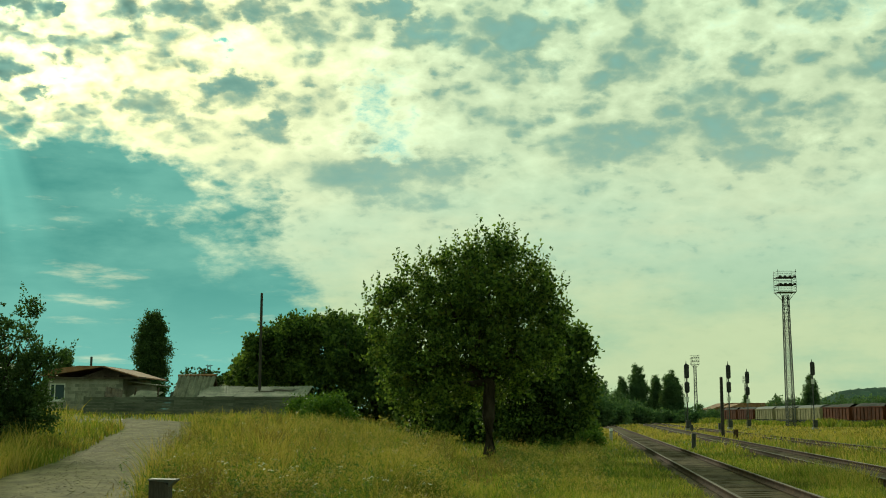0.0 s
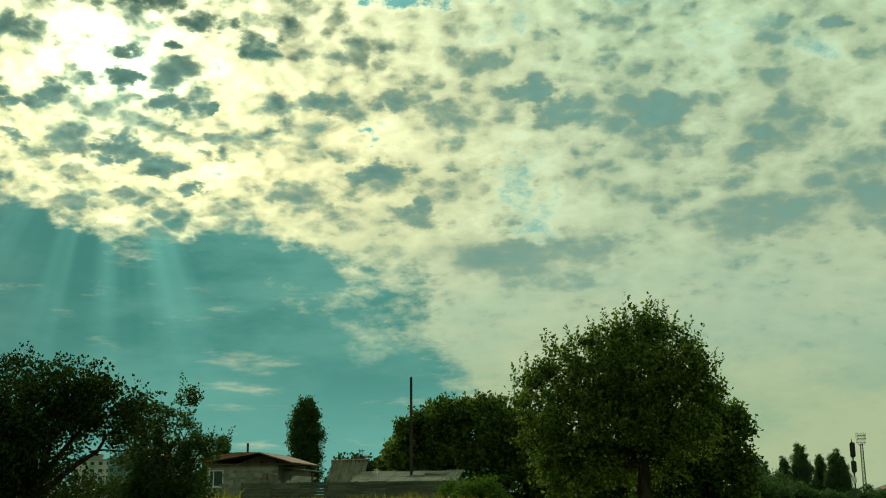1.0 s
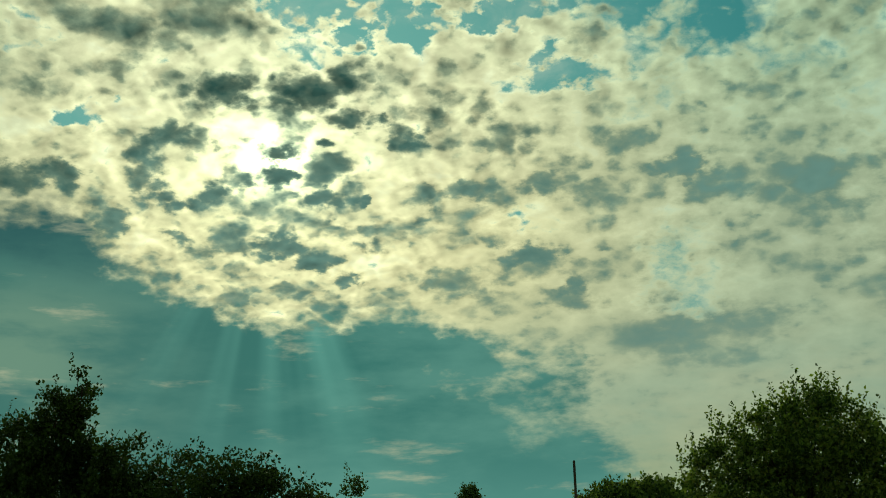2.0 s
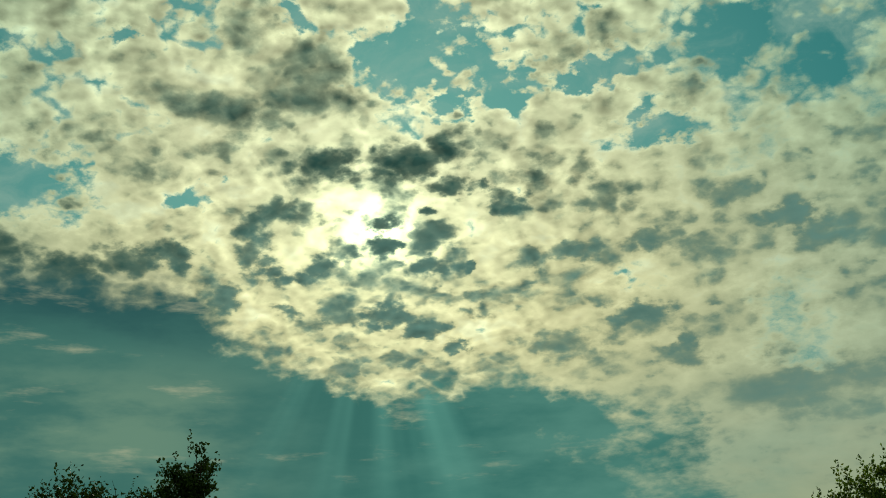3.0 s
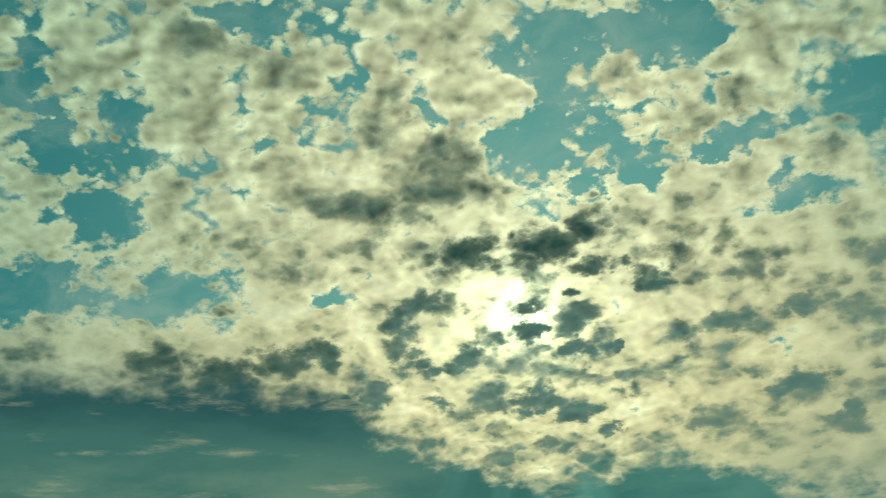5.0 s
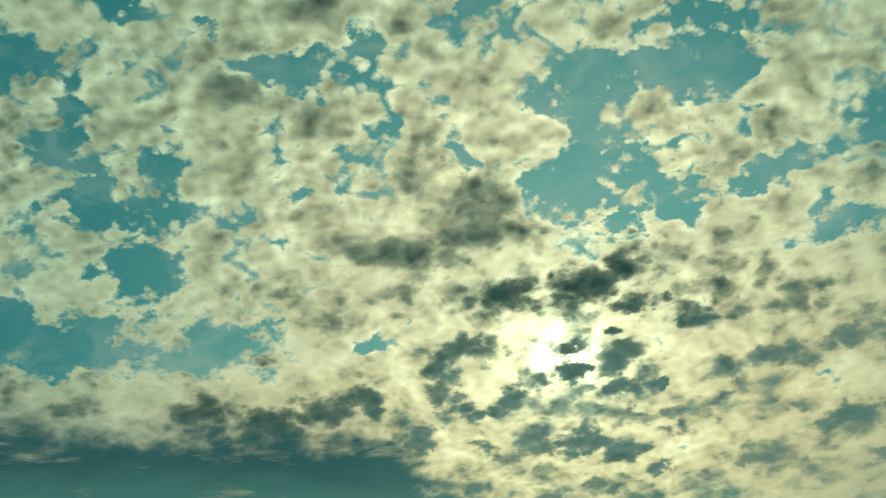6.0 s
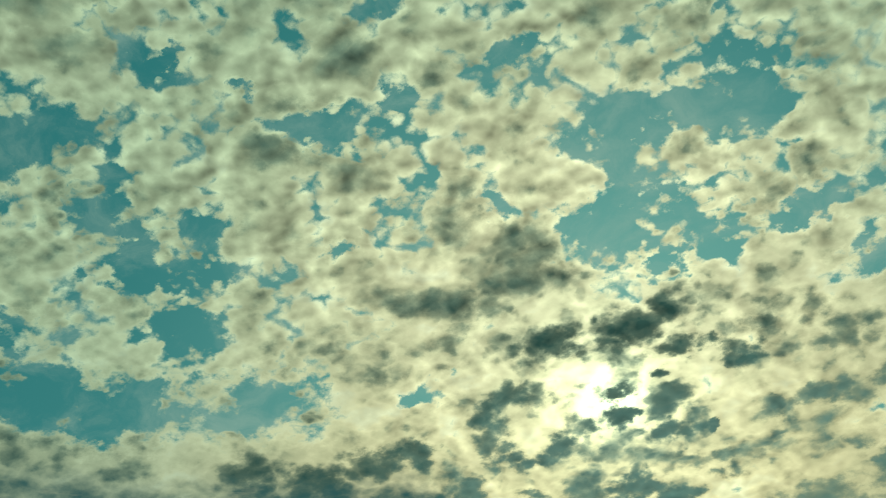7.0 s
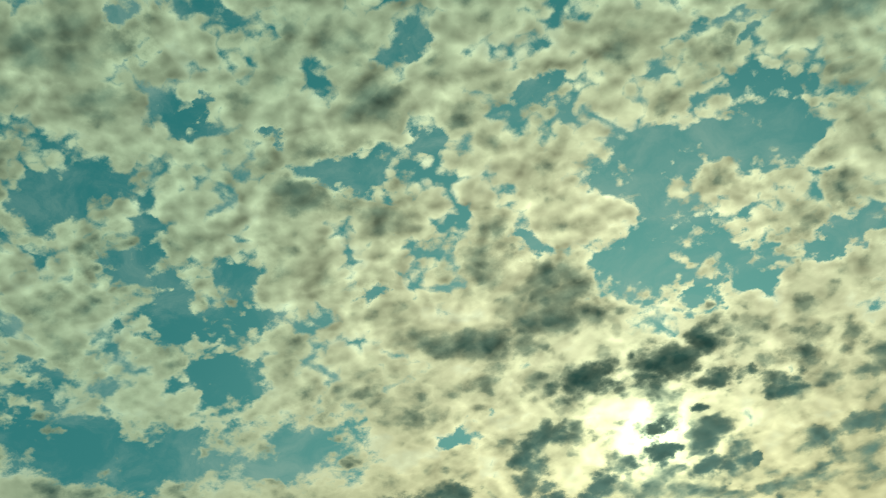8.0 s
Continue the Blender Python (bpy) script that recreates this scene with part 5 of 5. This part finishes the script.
# ---------------------------------------------------------------- far buildings and hill
def block_of_flats(x, y, w, d, floors, turn, material, label):
    b = tagged(empty_at("apartment_block", x, y, 1.5, turn), label, "apartment block", "far apartment blocks")
    h = floors * 2.8
    part("wall", boxed(-w / 2, w / 2, 0, d, -1, h), material, b)
    part("roof", boxed(-w / 2 - 0.3, w / 2 + 0.3, -0.3, d + 0.3, h, h + 0.5), M_CONCRETE, b)
    part("stair_head", boxed(-2, 2, 3, 6, h + 0.5, h + 2.6), M_CONCRETE, b)
    n = max(2, int(w / 2.7))
    pane = mesh_of("window", boxed(-0.75, 0.75, -0.06, 0.03, -0.65, 0.65), M_GLASS)
    sill = mesh_of("balcony", boxed(-1.2, 1.2, -0.75, -0.002, -1.25, -0.75, 0.03), M_PANEL_TEAL)
    for i in range(n):
        for j in range(floors):
            o = new("window", pane)
            o.parent, o.location = b, (-w / 2 + w * (i + 0.5) / n, 0, 1.6 + j * 2.8)
            if (i + int(w)) % 3 == 0:
                o = new("balcony", sill)
                o.parent, o.location = b, (-w / 2 + w * (i + 0.5) / n, 0, 1.6 + j * 2.8)


block_of_flats(-166, 420, 9.5, 14, 7, 4, M_PANEL, "far white panel apartment block behind the trees")
block_of_flats(-179, 424, 12, 14, 6, 4, M_PANEL_TEAL, "far teal panel apartment block behind the trees")
block_of_flats(-195, 432, 16, 14, 6, 4, M_PANEL, "far white panel apartment block behind the trees")


def hall(x, y, w, d, h, roof, material, label, category="building"):
    b = tagged(empty_at("low_hall", x, y, 0), label, category)
    part("wall", boxed(-w / 2, w / 2, 0, d, -0.5, h), material, b)
    part("roof", prism([(-w / 2 - 0.4, h), (w / 2 + 0.4, h), (w * 0.3, h + roof), (-w * 0.3, h + roof)], -0.5, d + 0.5), M_RUSTROOF, b)
    for i in range(int(w / 4)):
        part("window", boxed(-w / 2 + 1 + i * 4, -w / 2 + 3 + i * 4, -0.06, 0.05, h * 0.4, h * 0.75), M_GLASS, b)


hall(98, 365, 26, 14, 4.0, 2.0, M_WALL_LOW, "long low railway hall with a brown roof")
hall(83, 310, 11, 10, 4.2, 1.0, M_WAGON, "small rust-red railway store")
b = tagged(empty_at("tower_block", 52.5, 400, 0), "far grey block rising above the trees", "building")
part("wall", boxed(-2.0, 2.0, 0, 6, 0, 14), M_CONCRETE, b)
part("parapet", boxed(-2.15, 2.15, -0.15, 6.15, 14, 14.6), M_CONCRETE, b)
for i in range(4):
    part("window", boxed(-0.8, 0.8, -0.06, 0.05, 2 + i * 3, 3.4 + i * 3), M_GLASS, b)


def build_hill():
    rng = np.random.default_rng(9)
    xs, ys = np.linspace(430, 1500, 420), np.linspace(1250, 1700, 26)
    gx, gy = np.meshgrid(xs, ys)
    crest = 36 * ss(445, 540, gx) * (1 + 0.12 * np.sin(gx / 90))
    z = crest * np.exp(-(((gy - 1500) / 170) ** 2)) + rng.uniform(0, 5.0, gx.shape) * ss(440, 510, gx) - 1
    n = len(xs)
    i = (np.arange(len(ys) - 1)[:, None] * n + np.arange(n - 1)[None, :]).ravel()
    tagged(new("hill", raw("hill", np.stack([gx, gy, z], -1).reshape(-1, 3), np.stack([i, i + 1, i + n + 1, i + n], -1), M_HILL)), "far wooded hill on the horizon, blue-green from painted haze", "hill", kind="structure")


build_hill()


# ---------------------------------------------------------------- grass and weeds
def waves(x, y, a):
    return (np.sin(x * 0.31 * a + y * 0.17 * a + 1.1) + np.sin(x * 0.73 * a - y * 0.39 * a) + np.sin(x * 0.15 * a + y * 0.61 * a + 2.0)) / 3


def clear_of_ways(x, y):
    q = along(LANE, 1.0)
    near_lane = np.min(np.abs((x[:, None] - q[None, :, 0]) + 1j * (y[:, None] - q[None, :, 1])), axis=1)
    ok = np.where(x > lane_x(y), near_lane > 2.1, near_lane > 1.5 + 0.85 * ss(40, 22, y))
    for x0, s in ((3.47, 0.1266), (7.25, 0.144), (12.6, 0.135)):
        ok &= np.abs(x - x0 - s * y) > (1.1 if x0 < 5 else 0.95 if x0 < 12 else 0.45)
    return ok


def blades(rng, x, y, h, w):
    """Bent tapering blades."""
    n = len(x)
    z = rise(x, y)
    a = rng.uniform(0, math.tau, n)
    lean = rng.uniform(0.05, 0.85, n) * h
    dx, dy = np.cos(a) * lean, np.sin(a) * lean
    t = rng.uniform(0, math.pi, n)
    wx, wy = np.cos(t) * w, np.sin(t) * w
    v = np.stack([np.stack([x - wx, y - wy, z - 0.03], -1), np.stack([x + wx, y + wy, z - 0.03], -1),
                  np.stack([x + dx * 0.35 + wx * 0.7, y + dy * 0.35 + wy * 0.7, z + h * 0.6], -1), np.stack([x + dx * 0.35 - wx * 0.7, y + dy * 0.35 - wy * 0.7, z + h * 0.6], -1),
                  np.stack([x + dx, y + dy, z + h], -1)], 1).reshape(-1, 3)
    i = np.arange(n) * 5
    f = np.concatenate([np.stack([i, i + 1, i + 2], -1), np.stack([i, i + 2, i + 3], -1), np.stack([i + 3, i + 2, i + 4], -1)])
    return v, f


def build_grass():
    rng = np.random.default_rng(77)
    n = 300000
    y = 13.0 / (1 - rng.uniform(0, 1, n) * (1 - 13.0 / 95.0))
    x = rng.uniform(-0.60, 0.46, n) * y + rng.normal(0, 0.5, n)
    ok = clear_of_ways(x, y)
    x, y = x[ok], y[ok]
    tall = ss(0.3, -1.5, x - 0.02 * y) * ss(-0.3, 0.25, waves(x, y, 1.3) + 0.25) * ss(70, 50, y)
    tall = np.maximum(tall, 0.42 * ss(0.3, 0.8, waves(x, y, 0.9) + 0.5) * (x > 0.15 * y + 4.9))
    tall = np.maximum(tall, 1.25 * np.exp(-((x - lane_x(y) - 4.6) / 1.7) ** 2) * ss(20, 24, y) * ss(56, 44, y) * (0.7 + 0.5 * waves(x, y, 1.9)))
    left = x < np.interp(y, [p[1] for p in LANE], [p[0] for p in LANE])
    tall = np.where(left, 0.25 + 0.75 * ss(-0.3, 0.4, waves(x, y, 1.1)), tall)
    h = (0.10 + 0.13 * rng.uniform(0, 1, len(x)) + tall * rng.uniform(0.2, 1.1, len(x)) * (0.75 + 0.45 * waves(x, y, 3.1)))
    h = np.where(y < 21, np.minimum(h, 0.36), h)
    w = np.maximum(0.006, y * 0.00038) * rng.uniform(0.7, 1.4, len(x))
    dry = rng.uniform(0, 1, len(x)) < 0.25 + 0.6 * tall
    for pick, name, mat, label in ((dry, "meadow_grass", M_GRASS, "tall dry yellowing meadow grass"), (~dry, "green_grass", M_GREEN, "short green grass of the meadow")):
        v, f = blades(rng, x[pick], y[pick], h[pick], w[pick])
        tagged(new(name, raw(name, v, f, mat)), label, "grass", kind="stuff")
    # short turf round the standpoint and behind it
    n = 45000
    x, y = rng.uniform(-16, 22, n), rng.uniform(-24, 19, n)
    ok = clear_of_ways(x, y)
    x, y = x[ok], y[ok]
    v, f = blades(rng, x, y, rng.uniform(0.06, 0.2, len(x)), np.full(len(x), 0.009))
    tagged(new("short_grass", raw("short_grass", v, f, M_GREEN)), "short green turf beside the lane", "grass", kind="stuff")
    # leafy weeds standing in clumps
    n = 430
    y = rng.uniform(19, 58, n)
    x = rng.uniform(-0.25, 0.0, n) * y
    extra = rng.uniform(24, 60, 60)
    x, y = np.concatenate([x, 0.5 + rng.uniform(0.03, 0.13, 60) * extra]), np.concatenate([y, extra])
    ok = clear_of_ways(x, y) & (np.hypot(x - 1.85, y - 46) > 0.8)
    x, y = x[ok], y[ok]
    m = 26
    hh = rng.uniform(0.25, 1.05, len(x)) * np.where(x > 0, 0.6, 1.0)
    px = x.repeat(m) + rng.normal(0, 0.28, len(x) * m)
    py = y.repeat(m) + rng.normal(0, 0.28, len(x) * m)
    at = np.stack([px, py, rise(px, py) + hh.repeat(m) * rng.uniform(0.0, 0.75, len(x) * m)], -1)
    up = rng.normal(0, 0.25, at.shape) + np.array([0, 0, 1.0])
    pick = (np.arange(len(x)) % 3 == 0).repeat(m)
    for sel, name, mat, label in ((~pick, "yellow_weeds", M_GRASS, "bushy dry yellow weeds in the meadow"), (pick, "green_weeds", M_LEAF_SHRUB, "bushy bright green weeds in the meadow")):
        v, f = strew_leaves(rng, at[sel], up[sel], 0.085, 11, 0.34, 0.0, 0.09)
        tagged(new(name, raw(name, v, f, mat)), label, "weeds", kind="stuff")
    # flattened brown hay before the apple tree
    n = 7000
    at = rng.normal(0, 1, (n, 2)) * np.array([1.5, 3.2]) + np.array([-2.0, 31.5])
    x, y = at[:, 0], at[:, 1]
    keep = waves(x, y, 2.3) > -0.35
    v, f = blades(rng, x[keep], y[keep], rng.uniform(0.08, 0.30, keep.sum()), np.full(keep.sum(), 0.012))
    tagged(new("dry_hay", raw("dry_hay", v, f, M_HAY)), "flattened rusty brown dry grass in the meadow", "dry grass", kind="stuff")
    # tall weeds along the stabled wagons
    n = 12000
    y = rng.uniform(132, 275, n)
    x = 62.2 + rng.normal(0, 0.8, n)
    v, f = blades(rng, x, y, rng.uniform(0.5, 1.5, n) * (0.8 + 0.4 * waves(x, y, 0.4)), np.full(n, 0.09))
    tagged(new("tall_weeds", raw("tall_weeds", v, f, M_GREEN)), "tall green weeds along the stabled wagons", "weeds", kind="stuff")
    # coarse tufts over the far fields
    n = 60000
    y = 80.0 / (1 - rng.uniform(0, 1, n) * (1 - 80.0 / 420.0))
    x = rng.uniform(-0.45, 0.45, n) * y
    ok = clear_of_ways(x, y)
    x, y = x[ok], y[ok]
    v, f = blades(rng, x, y, rng.uniform(0.15, 0.5, len(x)) * (0.7 + 0.4 * waves(x, y, 0.3)), y * 0.0006)
    tagged(new("field_grass", raw("field_grass", v, f, M_GRASS)), "yellow-green tufts over the far field", "grass", kind="stuff")
    # weed stems with pale flower heads
    n = 90
    y = rng.uniform(17, 44, n)
    x = rng.uniform(-0.24, -0.01, n) * y
    ok = clear_of_ways(x, y)
    x, y = x[ok], y[ok]
    h = rng.uniform(0.5, 0.95, len(x))
    vs, fs = [], []
    for px, py, ph in zip(x, y, h):
        z = rise_at(px, py) + ph
        for _ in range(5):
            r = rng.uniform(0.012, 0.03)
            cx, cy, cz = px + rng.normal(0, 0.05), py + rng.normal(0, 0.05), z + rng.normal(0, 0.02)
            b = len(vs)
            vs += [(cx - r, cy, cz), (cx, cy - r, cz + r * 0.3), (cx + r, cy, cz), (cx, cy + r, cz + r * 0.3), (cx, cy, cz + r * 0.8)]
            fs += [(b, b + 1, b + 4), (b + 1, b + 2, b + 4), (b + 2, b + 3, b + 4), (b + 3, b, b + 4)]
    tagged(new("wild_flowers", raw("wild_flowers", vs, fs, M_FLOWER)), "small white umbels among the grass", "flowers", kind="stuff")
    v, f = blades(rng, x, y, h, np.full(len(x), 0.006))
    tagged(new("weed_stems", raw("weed_stems", v, f, M_GREEN)), "thin green weed stems in the grass", "weeds", kind="stuff")


build_grass()
